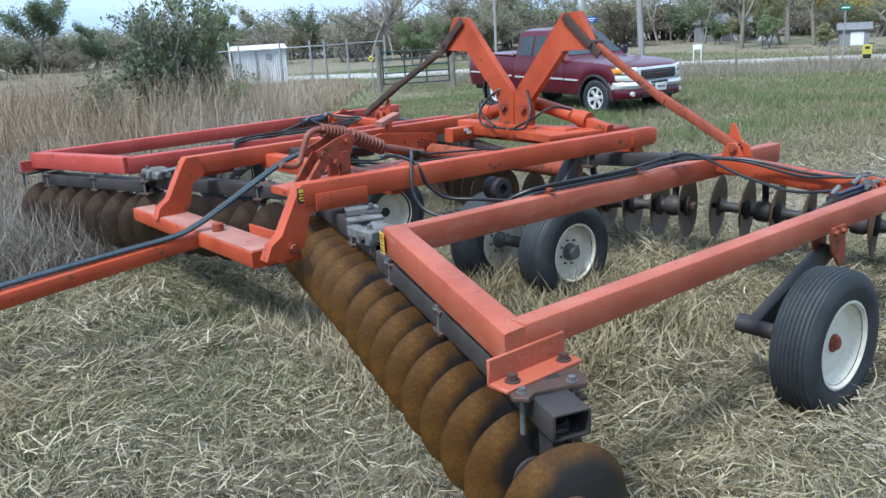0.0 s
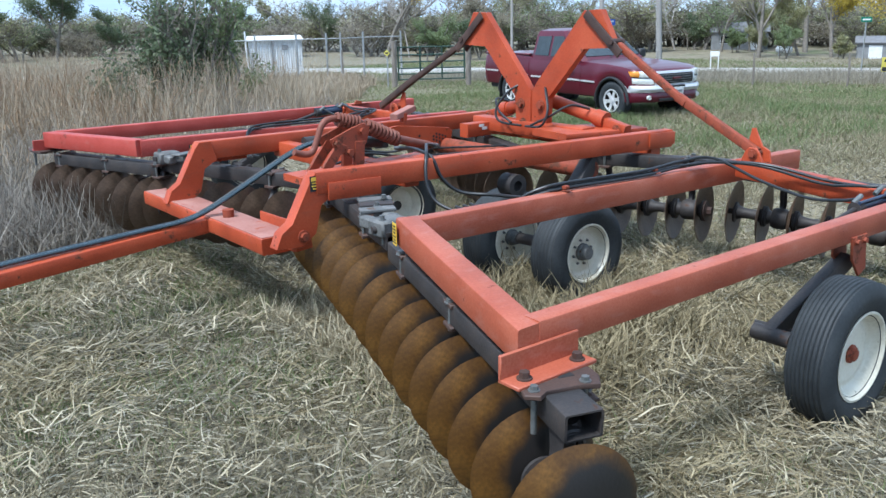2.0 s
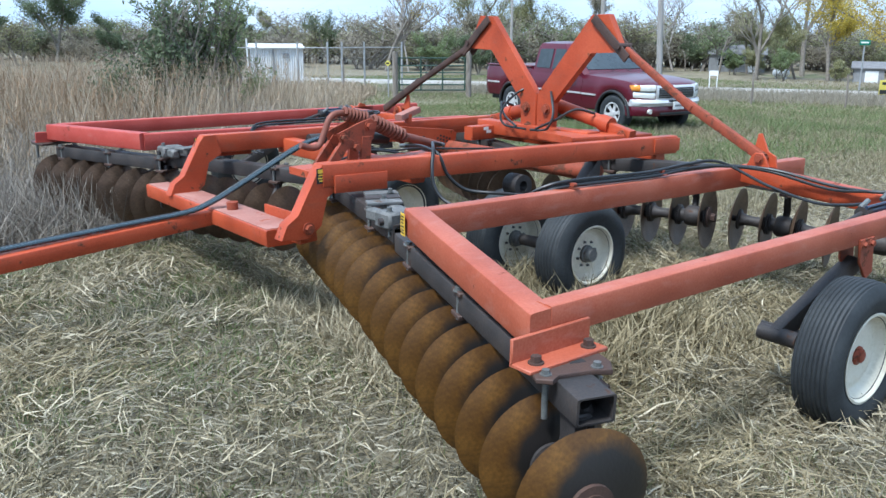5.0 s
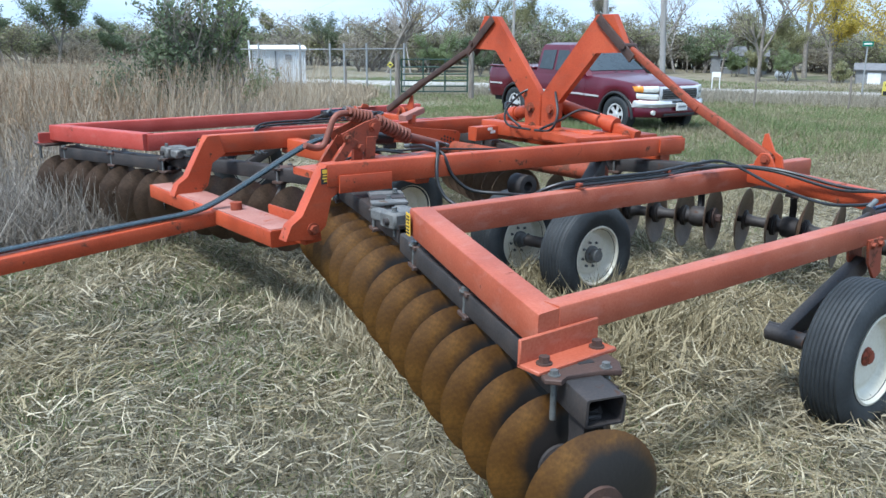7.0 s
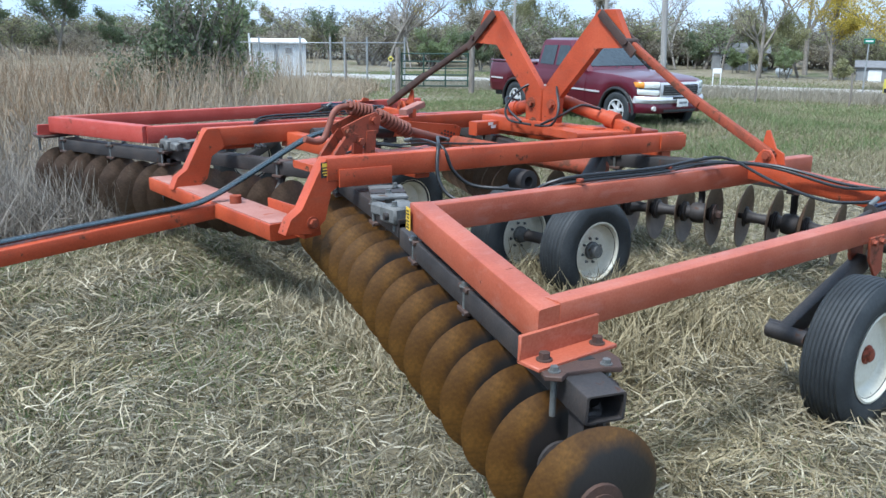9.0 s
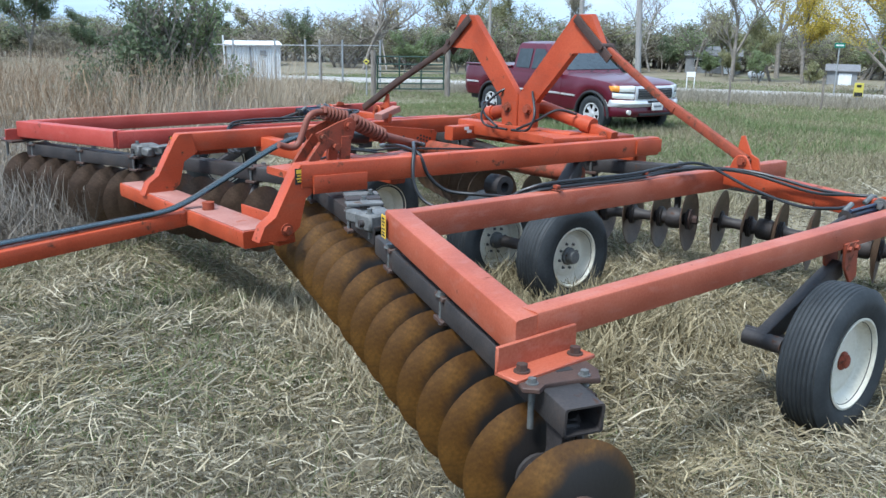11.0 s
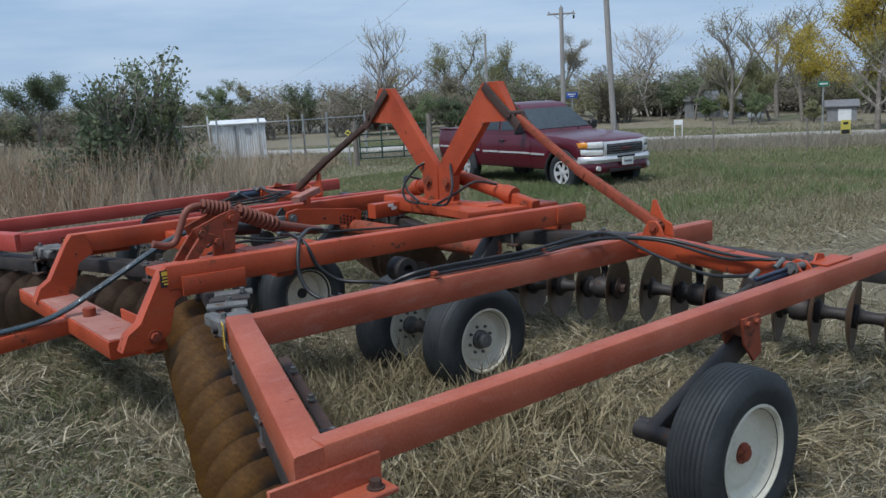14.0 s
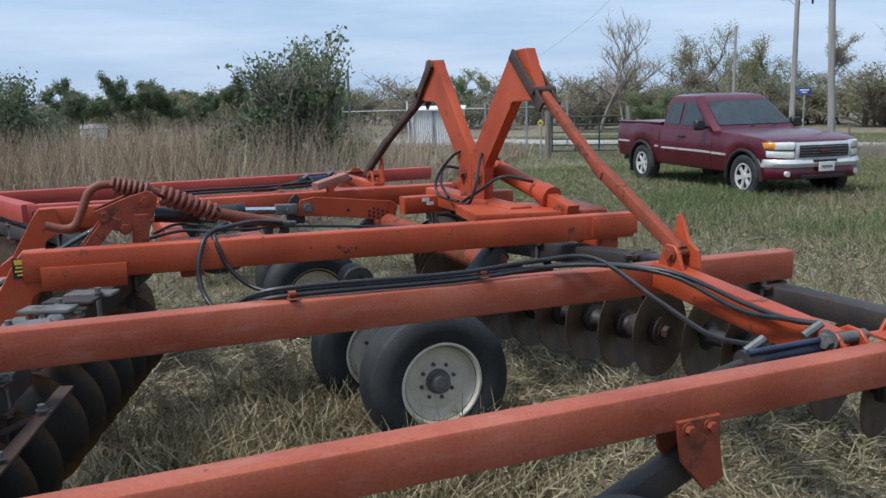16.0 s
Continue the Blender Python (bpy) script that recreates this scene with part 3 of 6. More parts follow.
    part("foot_pin", rod(P(3.08, 0.06, 0.99), P(3.26, 0.06, 0.99), 0.022, 14, bolt(P(3.095, 0.06, 0.99), P(3.065, 0.06, 0.99), 0.028)), cast_grey, frame_part)
    bm = bmesh.new()
    a, b = P(3.27, -0.06, 0.985), P(3.56, 0.06, 0.999)
    box(bm, (a.x, min(a.y, b.y), a.z), (b.x, max(a.y, b.y), b.z), 0.004)
    plate([(-0.06, 0.0), (0.06, 0.0), (0.05, 0.03), (-0.03, 0.045)], 0.014, bm, axes(P(3.38, 0.05, 0.995), (1, 0, 0), (0, 0, 1)))
    part("lug_plate", bm, paint_main, frame_part)
    # wheel lift cylinder lying behind the rail
    cyl = part("lift_cylinder", rod(P(3.12, 0.10, 0.955), P(2.80, 0.11, 0.945), 0.036, 18), cylinder_blue, harrow, "dark blue lift cylinder of the wing wheel")
    part("tie_rod", rod(P(3.13, 0.075, 0.992), P(2.76, 0.085, 0.985), 0.011, 10), cylinder_blue, cyl)
    part("gland", rod(P(2.82, 0.11, 0.945), P(2.76, 0.112, 0.943), 0.043, 18), dark_steel, cyl)
    part("cylinder_rod", rod(P(2.77, 0.112, 0.943), P(2.45, 0.13, 0.87), 0.018, 12), dark_steel, cyl)
    for dx, dz in ((2.80, 1.0), (3.06, 1.02)):
        part("hose_fitting", rod(P(dx, 0.14, dz - 0.03), P(dx + 0.07, 0.13, dz + 0.01), 0.016, 8), bolt_steel, cyl)
    # hoses along the inner rail, with straps
    for i, (dy, dz) in enumerate(((0.0, 0.0), (0.033, 0.004), (0.016, 0.028))):
        pts = [P(1.12 + 0.06 * i, 1.85, 0.93), P(1.15 + 0.05 * i, 1.7, 0.92), P(1.28, 1.5, 0.96 + dz), P(1.36, 1.35 + dy * 0.4, 1.05 + dz), P(1.55, 1.27 + dy, 1.08 + dz), P(2.2, 1.235 + dy * 0.8, 1.072 + dz), P(2.6, 1.25, 1.078 + dz * 1.3),
               P(2.85, 1.19 - dy * 2, 1.09 + dz)]
        if i < 2:
            pts += [P(3.09, 0.92, 1.075 + dz - i * 0.02), P(3.125 - i * 0.03, 0.5, 1.02 - i * 0.02), P(3.10, 0.25, 1.02), P(3.12, 0.13, 1.03)]
        else:
            pts += [P(2.95, 0.85, 0.99), P(2.93, 0.5, 0.93), P(2.88, 0.25, 0.96), P(2.85, 0.13, 0.995)]
        part("hydraulic_hose", pipe(pts, 0.0105, 8), hose_rubber, frame_part)
    for x in (1.496, 2.337):
        bm = beam(P(x - 0.02, 1.27, 1.074), P(x + 0.02, 1.27, 1.074), 0.106, 0.004, 0.001)
        beam(P(x - 0.014, 1.255, 1.10), P(x + 0.014, 1.255, 1.10), 0.036, 0.02, 0.006, 0, bm)
        part("hose_strap", bm, paint_rusty, frame_part)
    return frame_part


wing(1)
wing(-1)

# centre frame
main_frame = part("main_frame", beam((3.72, 2.33, 1.03), (3.72, 2 * YC - 2.33, 1.03), 0.12, 0.13), paint_main, harrow, "orange-red centre frame of square tube")
for s in (1, -1):
    def C(x, y, z, s=s):
        return Vector((x, y if s > 0 else 2 * YC - y, z))
    part("side_rail", beam(C(0.46, 2.49, 1.159), C(3.845, 2.303, 1.122), 0.1, 0.15), paint_main, main_frame, "orange-red side rail with scraped paint")
    part("rail_end_cap", beam(C(3.55, 2.262, 1.11), C(3.86, 2.246, 1.106), 0.012, 0.11, 0.003), paint_main, main_frame)
    part("rail_doubler", beam(C(0.535, 2.428, 1.082), C(0.925, 2.408, 1.076), 0.014, 0.115, 0.003), paint_main, main_frame)
    m = axes(C(0.0, 2.50, 0.0), (1, 0, 0), (0, 0, 1))
    pts = [(0.56, 1.16), (0.46, 1.158), (0.42, 1.11), (0.27, 0.845), (0.19, 0.79), (0.15, 0.70), (0.34, 0.682), (0.44, 0.76), (0.49, 0.94), (0.60, 1.005)]
    part("front_plate", plate(pts, 0.10, None, m), paint_main, main_frame)
    part("hitch_bolt", bolt(C(0.345, 2.45, 0.757), C(0.345, 2.415, 0.757), 0.028), paint_rusty, main_frame)
    m = axes(C(0.445, 2.4485, 1.085), (1, 0, 0), (0, 0, 1))
    lab = part("warning_label", plate([(-0.032, -0.05), (0.05, -0.05), (0.05, 0.05), (-0.032, 0.05)], 0.003, None, m), black, main_frame)
    bm = bmesh.new()
    for v, u in ((0.03, 0.03), (0.005, 0.026), (-0.014, 0.03), (-0.032, 0.022)):
        box(bm, (0.008 - u, v - (0.012 if v == 0.03 else 0.004), -0.004), (0.008 + u, v + (0.012 if v == 0.03 else 0.004), 0.004), 0.0005, m)
    part("label_print", bm, yellow, lab)
    # centre gangs
    def fx(y):
        return -0.064 + 0.316 * y
    gang(C(fx(1.72) - 0.035, 1.72, 0.52), C(fx(3.2) - 0.035, 3.2, 0.52), 7, C(fx(1.6) + 0.04, 1.6, 0.92), C(fx(3.35) + 0.04, 3.35, 0.92), s, s > 0,
         "front gang of rust-brown discs under the centre frame", (1.5, 5.5))
    def rx(y):
        return 3.71 - 0.33 * (y - 1.8)
    gang(C(rx(1.8), 1.8, 0.505), C(rx(3.2), 3.2, 0.47), 7, C(rx(1.6) - 0.04, 1.6, 0.95), C(rx(3.4) - 0.04, 3.4, 0.93), -s, False,
         "rear gang of dull brown discs under the centre frame", (0.5, 3.5))
    # hinge castings between centre frame and wing gang beams
    t = 1 if s > 0 else -1
    bm = bmesh.new()
    box(bm, C(0.40, 1.62 if s > 0 else 1.78, 0.885), C(0.60, 1.78 if s > 0 else 1.62, 0.985), 0.014)
    box(bm, C(0.43, 1.78 if s > 0 else 1.92, 0.90), C(0.50, 1.92 if s > 0 else 1.78, 0.97), 0.012)
    box(bm, C(0.57, 1.78 if s > 0 else 1.98, 0.90), C(0.64, 1.98 if s > 0 else 1.78, 0.975), 0.012)
    cast = part("hinge_casting", bm, cast_grey, main_frame, "grey weathered hinge casting")
    for k in range(3):
        m = axes(C(0.57 + 0.09 * k, 1.93 + 0.15 * k, 0.985 - 0.006 * k), (0.36, t, 0), (-1, 0.36 * t, 0))
        part("hinge_strap", plate([(-0.055, -0.11), (0.05, -0.12), (0.055, 0.1), (-0.05, 0.11)], 0.016, None, m), dark_steel if k == 1 else cast_grey, cast)
    part("hinge_pin", rod(C(0.38, 1.70, 0.93), C(0.66, 1.62, 0.93), 0.022, 12), dark_steel, cast)
    for x, y in ((0.44, 1.68), (0.62, 2.0), (0.78, 2.16)):
        part("hinge_bolt", bolt(C(x, y, 0.985), C(x, y, 1.012), 0.015, rod(C(x, y, 0.84), C(x, y, 0.99), 0.011)), bolt_steel, cast)
    # carrying wheels, two a side
    wheel(C(2.385, 1.975, 0.378), C(0, -1, 0) - C(0, 0, 0), 0.39, 0.28, 0.21, "ribbed carrying tyre on a cream rim", 8, 7)
    wheel(C(2.30, 2.66, 0.375), C(0, -1, 0) - C(0, 0, 0), 0.39, 0.28, 0.215, "ribbed inner carrying tyre on a cream rim", 8, 7)
    part("axle_arm", beam(C(2.42, 2.3, 0.50), C(2.95, 2.4, 1.0), 0.11, 0.13, 0.012), dark_steel, main_frame)
    part("axle_stub", rod(C(2.42, 1.98, 0.375), C(2.30, 2.66, 0.375), 0.045, 14), dark_steel, main_frame)
    part("rockshaft_collar", rod(C(2.10, 2.32, 0.86), C(2.10, 2.46, 0.86), 0.086, 24, None, 0.045), dark_steel, main_frame)
part("rockshaft", rod((2.95, 2.35, 0.87), (2.95, 2 * YC - 2.35, 0.87), 0.075, 20), paint_rusty, main_frame)
part("middle_beam", beam((2.98, 4.02, 1.10), (3.9, 4.02, 1.10), 0.12, 0.13), paint_main, main_frame)
part("tower_base", beam((3.33, 2.75, 1.14), (3.33, 4.2, 1.14), 0.16, 0.13), paint_main, main_frame)
part("rear_saddle", beam((3.0, 2.9, 1.13), (3.86, 2.75, 1.12), 0.5, 0.06), paint_main, main_frame)
for z in (1.075, 1.045):
    x = 3.15 if z > 1.06 else 3.185
    part("serial_label", plate([(-0.03, -0.014), (0.03, -0.014), (0.03, 0.014), (-0.03, 0.014)], 0.003, None, axes((x, 3.957, z), (1, 0, 0), (0, 0, 1))), white_label, main_frame)
# lever plate with a cluster of holes on the far rail, and the levelling ram
m = axes((0, 4.27, 0), (1, 0, 0), (0, 0, 1))
lever = part("levelling_lever", plate([(2.22, 0.985), (2.25, 1.10), (2.36, 1.118), (2.98, 1.045), (3.03, 1.01), (3.0, 0.885), (2.62, 0.945)], 0.03, None, m), paint_main, harrow,
             "rust-stained orange lever plate with a cluster of holes")
for i in range(5):
    for j in range(3):
        if (i, j) not in ((0, 2), (4, 0)):
            c = m @ Vector((2.79 + 0.037 * i, 0.945 + 0.033 * j - 0.012 * i, 0.0))
            c.y = 4.2545
            part("hole", rod(c, c + Vector((0, -0.003, 0)), 0.0115, 10), black, lever)
part("hole", rod((2.62, 4.2545, 1.0), (2.62, 4.2515, 1.0), 0.013, 10), black, lever)
part("lever_pin", rod((2.30, 4.38, 1.043), (2.30, 4.245, 1.043), 0.03, 14, bolt((2.30, 4.25, 1.043), (2.30, 4.22, 1.043), 0.03)), cast_grey, lever)
part("lever_bracket", plate([(2.15, 0.92), (2.29, 0.92), (2.29, 1.06), (2.23, 1.15), (2.19, 1.12), (2.15, 1.06)], 0.02, None, axes((0, 4.305, 0), (1, 0, 0), (0, 0, 1))), dark_steel, lever)
ram = part("levelling_ram", rod((1.38, 4.26, 1.065), (1.78, 4.26, 1.06), 0.048, 18), dark_steel, harrow, "black hydraulic ram with a chrome rod")
part("ram_gland", rod((1.77, 4.26, 1.06), (1.83, 4.26, 1.059), 0.054, 18), hose_rubber, ram)
part("ram_rod", rod((1.82, 4.26, 1.059), (2.08, 4.26, 1.045), 0.02, 14), chrome, ram)
part("ram_clevis", beam((2.06, 4.26, 1.085), (2.22, 4.26, 1.078), 0.055, 0.08), cast_grey, ram)
part("clevis_pin", bolt((2.16, 4.235, 1.04), (2.16, 4.21, 1.04), 0.022), bolt_steel, ram)
part("stop_post", beam((2.54, 4.36, 1.13), (2.54, 4.36, 1.215), 0.07, 0.05), paint_main, harrow, "short orange stop post on the frame")
part("stop_block", beam((2.385, 4.34, 1.215), (2.66, 4.42, 1.275), 0.09, 0.055, 0.004), paint_chalk, harrow, "chalky orange stop block")

# crossbar of the hitch and the tongue
hitch = part("hitch_crossbar", beam((0.262, 2.62, 0.738), (0.315, 4.95, 0.702), 0.26, 0.11), paint_main, harrow, "orange-red hitch crossbar with faded top")
part("hitch_gusset", beam((0.30, 2.60, 0.734), (0.42, 2.60, 0.745), 0.22, 0.09), paint_main, hitch)
# paler top sheet: chalky fading, with the sky's sheen painted in
part("crossbar_top", beam((0.262, 2.64, 0.743), (0.315, 4.93, 0.707), 0.235, 0.006, 0.002), paint_chalk, hitch, "chalky faded top of the crossbar, sky sheen put into its colour")
part("crossbar_rib", beam((0.385, 2.56, 0.815), (0.395, 3.15, 0.80), 0.015, 0.09, 0.003), paint_main, hitch)
tongue = part("tongue", beam((0.22, 3.61, 0.712), (-2.7, 3.36, 0.52), 0.13, 0.105), paint_main, harrow, "long orange-red drawbar tongue")
part("tongue_pin", rod((0.27, 3.42, 0.70), (0.27, 3.42, 0.785), 0.042, 14), paint_rusty, hitch)
for k in range(3):
    o = 0.03 * k
    pts = [(-2.7, 3.40 + o, 0.55), (-1.2, 3.50 + o, 0.645), (-0.4, 3.53 + o, 0.695), (-0.02, 3.53 + o, 0.722), (0.16, 3.515 + o, 0.775), (0.34, 3.495 + o, 0.865), (0.53, 3.475 + o, 0.965), (0.72, 3.45 + o, 1.07), (0.92, 3.42 + o, 1.165), (1.08, 3.38 + o, 1.20), (1.25, 3.35 + 0.05 * k, 1.17), (1.5, 3.3 + 0.08 * k, 1.12)]
    part("tongue_hose", pipe(pts, (0.0135, 0.0125, 0.011)[k], 10), hose_teal if k < 2 else hose_rubber, tongue)

# levelling crank: bent handle, two springs on a rod, side plates
crank = part("crank_handle", pipe([(0.555, 2.9, 1.225), (0.64, 2.9, 1.20), (0.70, 2.9, 1.215), (0.74, 2.9, 1.29), (0.78, 2.9, 1.38), (0.83, 2.9, 1.42), (0.92, 2.9, 1.423), (1.05, 2.9, 1.40), (1.5, 2.96, 1.20), (1.85, 3.03, 1.12)], 0.023, 10), spring_red, harrow,
             "bent red levelling crank with two coil springs")


def coil(p0, p1, r, turns, wire):
    a, s, u = frame_of(p0, p1)
    p0, p1 = Vector(p0), Vector(p1)
    n = turns * 12
    pts = [p0.lerp(p1, i / n) + s * r * math.cos(2 * math.pi * i / 12) + u * r * math.sin(2 * math.pi * i / 12) for i in range(n + 1)]
    return pipe(pts, wire, 6, None, 1)


part("spring", coil((0.90, 2.9, 1.42), (1.10, 2.9, 1.375), 0.04, 7, 0.012), spring_red, crank)
part("spring", coil((1.15, 2.92, 1.35), (1.46, 2.96, 1.215), 0.045, 9, 0.014), spring_red, crank)
part("spring_tube", rod((1.46, 2.96, 1.215), (1.80, 3.02, 1.125), 0.034, 14), spring_red, crank)
for y in (2.83, 2.99):
    m = axes((0, y, 0), (1, 0, 0), (0, 0, 1))
    part("crank_plate", plate([(0.80, 1.29), (0.98, 1.36), (1.08, 1.385), (1.13, 1.35), (1.10, 1.24), (0.96, 1.16), (0.84, 1.20)], 0.016, None, m), paint_rusty, crank)
    part("crank_leg", plate([(0.66, 1.02), (0.74, 1.02), (0.93, 1.24), (0.86, 1.27)], 0.03, None, m), paint_rusty, crank)
    part("crank_leg", plate([(0.98, 1.02), (1.06, 1.02), (1.08, 1.26), (1.0, 1.26)], 0.03, None, m), paint_rusty, crank)
for x, z in ((0.85, 1.26), (0.95, 1.19), (1.06, 1.33)):
    part("crank_bolt", bolt((x, 2.822, z), (x, 2.79, z), 0.025), paint_rusty, crank)
part("crank_base", beam((0.55, 2.92, 1.06), (1.7, 2.92, 1.08), 0.3, 0.05), paint_main, main_frame)
part("front_cross_tube", beam((1.25, 2.5, 1.08), (1.25, 4.46, 1.08), 0.12, 0.13), paint_main, main_frame)
# hoses looping over the near side rail
loops = ([(1.86, 3.02, 1.12), (1.66, 2.86, 1.165), (1.46, 2.6, 1.185), (1.33, 2.43, 1.178), (1.272, 2.365, 1.07), (1.262, 2.33, 0.96), (1.29, 2.25, 0.86), (1.36, 2.05, 0.80)],
         [(1.52, 3.02, 1.135), (1.44, 2.75, 1.17), (1.37, 2.5, 1.172), (1.365, 2.40, 1.14), (1.42, 2.37, 1.0), (1.53, 2.3, 0.90), (1.66, 2.1, 0.89), (1.62, 1.75, 0.93), (1.5, 1.5, 0.98)])
for pts in loops:
    part("hydraulic_hose", pipe(pts, 0.0125, 10), hose_rubber, main_frame)
    a, b = Vector(pts[0]), Vector(pts[1])
    part("hose_fitting", rod(a + (a - b) * 0.35, a + (b - a) * 0.12, 0.017, 10), bolt_steel, main_frame)
for k in range(2):
    y = 3.12 + 0.3 * k
    pts = [(1.0 + 0.13 * k, y, 1.06), (1.3, y + 0.05, 1.10), (1.6, y - 0.1, 1.06), (2.0, y + 0.12 * k, 1.02), (2.5, y + 0.1, 0.98), (2.95, 3.2 + 0.2 * k, 0.96)]
    part("hydraulic_hose", pipe(pts, 0.0095, 8), hose_rubber, main_frame)
# bright cylinder head under the second spring
head = part("crank_cylinder", rod((1.10, 3.02, 1.23), (1.36, 3.05, 1.20), 0.045, 18), hose_rubber, harrow, "black cylinder with a bright head under the spring")
part("cylinder_head", rod((1.03, 3.01, 1.238), (1.11, 3.02, 1.229), 0.05, 8), chrome, head)

# fold towers, cylinders and link rods
for s in (1, -1):
    def C(x, y, z, s=s):
        return Vector((x, y if s > 0 else 2 * YC - y, z))
    m = axes(C(3.33, 0, 0), C(0, 1, 0) - C(0, 0, 0), (0, 0, 1))
    pts = [(3.42, 1.0), (3.42, 1.42), (3.36, 1.50), (2.80, 2.12), (2.62, 2.125), (2.47, 1.86), (2.48, 1.82), (2.79, 1.81), (3.22, 1.36), (3.24, 1.0)]
    tower = part("fold_tower", plate(pts, 0.07, None, m), paint_main, harrow, "tall orange-red fold tower plate")
    for y, z in ((3.30, 1.30), (3.33, 1.12)):
        part("tower_pin", bolt(C(3.295, y, z), C(3.26, y, z), 0.035), paint_rusty, tower)
    # slotted link at the head
    bm = bmesh.new()
    for dx in (-0.055, 0.055):
        beam(C(3.33 + dx, 2.74, 2.125), C(3.33 + dx, 2.36, 1.80), 0.018, 0.075, 0.004, 0, bm)
    part("slotted_link", bm, brown_steel, tower, "dark rusted slotted link plates")
    rod_part = part("fold_rod", extrude(bmesh.new(), rounded(0.05, 0.058, 0.012), C(3.33, 2.44, 1.84), C(3.275, 1.72 if s > 0 else 1.6, 1.42)), paint_rusty if s > 0 else brown_steel, harrow, "rusted red folding link rod" if s > 0 else "dark rusted folding link rod")
    foot = C(3.275, 1.09, 1.116) if s > 0 else Vector((3.29, 5.87, 1.12))
    part("rod_fork", extrude(bmesh.new(), rounded(0.055, 0.07, 0.012), C(3.285, 1.80, 1.465) if s > 0 else C(3.285, 1.66, 1.46), foot), paint_rusty if s > 0 else brown_steel, rod_part)
    part("link_pin", rod(C(3.25, 2.47, 1.87), C(3.41, 2.47, 1.87), 0.025, 12), brown_steel, rod_part)
    cyl = part("fold_cylinder", rod(C(3.50, 3.42, 1.33), C(3.56, 2.80, 1.19), 0.062, 20), paint_main, harrow, "orange-red folding cylinder")
    part("cylinder_cap", rod(C(3.555, 2.86, 1.203), C(3.563, 2.76, 1.18), 0.075, 20), paint_main, cyl)
    part("cylinder_clevis", beam(C(3.565, 2.78, 1.215), C(3.58, 2.52, 1.155), 0.09, 0.1), paint_main, cyl)
    part("cylinder_pin", bolt(C(3.52, 2.6, 1.12), C(3.49, 2.6, 1.12), 0.03), paint_rusty, cyl)
    for k in range(2):
        pts = [C(3.48, 3.36, 1.40), C(3.30, 3.25 - 0.1 * k, 1.46), C(3.18, 3.1 - 0.15 * k, 1.28), C(3.15, 3.15, 1.14), C(3.2, 3.4, 1.11)] if k == 0 else [C(3.5, 2.9, 1.28), C(3.3, 2.95, 1.32), C(3.2, 3.1, 1.22), C(3.17, 3.3, 1.13)]
        part("cylinder_hose", pipe(pts, 0.011, 8), hose_rubber, cyl)


# ---- ground ----
def gz(x, y):
    """Height of the ground: level under the harrow, a low swell where the truck stands, falling gently to the road and down to a bottom beyond it."""
    r = math.hypot(x - 0.5, y + 1.0)
    swell = 0.17 * math.exp(-((x - 11.7) ** 2 + (y - 10.4) ** 2) / 40.0)
    return swell - 0.008 * min(max(0.0, r - 6.0), 36.0) - 0.0625 * min(max(0.0, r - 42.0), 50.0)


FAR = 2.3


def beyond(at, far=FAR):
    """A place in the bottom land beyond the road, counted outward from where the field is entered."""
    return (-2.0 + (at[0] + 2.0) * far, -2.1 + (at[1] + 2.1) * far)


def ground_lines(lo, hi):
    near = [lo + (hi - lo) * i / 60 for i in range(61)]
    far = [5.0 * 1.22 ** k for k in range(1, 30)]
    return [near[0] - d for d in far[::-1]] + near + [near[-1] + d for d in far]


gx, gy = ground_lines(-8, 34), ground_lines(-8, 40)
bm = bmesh.new()
grid = [[bm.verts.new((x, y, gz(x, y) + 0.02 * noise.noise((x * 0.7, y * 0.7, 0)))) for x in gx] for y in gy]
for r0, r1 in zip(grid, grid[1:]):
    for k in range(len(gx) - 1):
        bm.faces.new((r0[k], r0[k + 1], r1[k + 1], r1[k]))
soil = material("stubble_ground", [(0.088, 0.073, 0.046), (0.142, 0.120, 0.077), (0.20, 0.171, 0.113), (0.262, 0.227, 0.155)], 0.95, 0, 1.1, 28, 0.5, spread=0.4,
                spots=(0.095, 0.105, 0.045), spot_scale=0.16, spot_at=0.56)
tagged(part("ground", bm, soil), "dry stubble field with patches of short green grass", "ground", kind="structure")

gravel = material("pale_gravel", [(0.24, 0.225, 0.20), (0.33, 0.31, 0.28), (0.40, 0.38, 0.35)], 0.95, 0, 0.6, 12, 0.3)
bm = bmesh.new()
road_a, road_b = Vector((36.0, 2.2, 0)), Vector((12.0, 41.0, 0))
road_side = Vector((road_b - road_a).normalized().cross(Vector((0, 0, 1))))
rows = []
for k in range(41):
    c = road_a.lerp(road_b, -0.6 + 2.2 * k / 40)
    row = []
    for w, dz in ((-1.75, 0.005), (-1.5, 0.05), (0, 0.08), (1.5, 0.05), (1.75, 0.005)):
        q = c + road_side * (w + 0.25 * noise.noise((k * 0.7, w, 3)))
        row.append(bm.verts.new((q.x, q.y, gz(q.x, q.y) + dz)))
    rows.append(row)
for a, b in zip(rows, rows[1:]):
    for k in range(4):
        bm.faces.new((a[k], a[k + 1], b[k + 1], b[k]))
tagged(part("road", bm, gravel), "pale gravel country road beyond the field", "road", kind="structure")


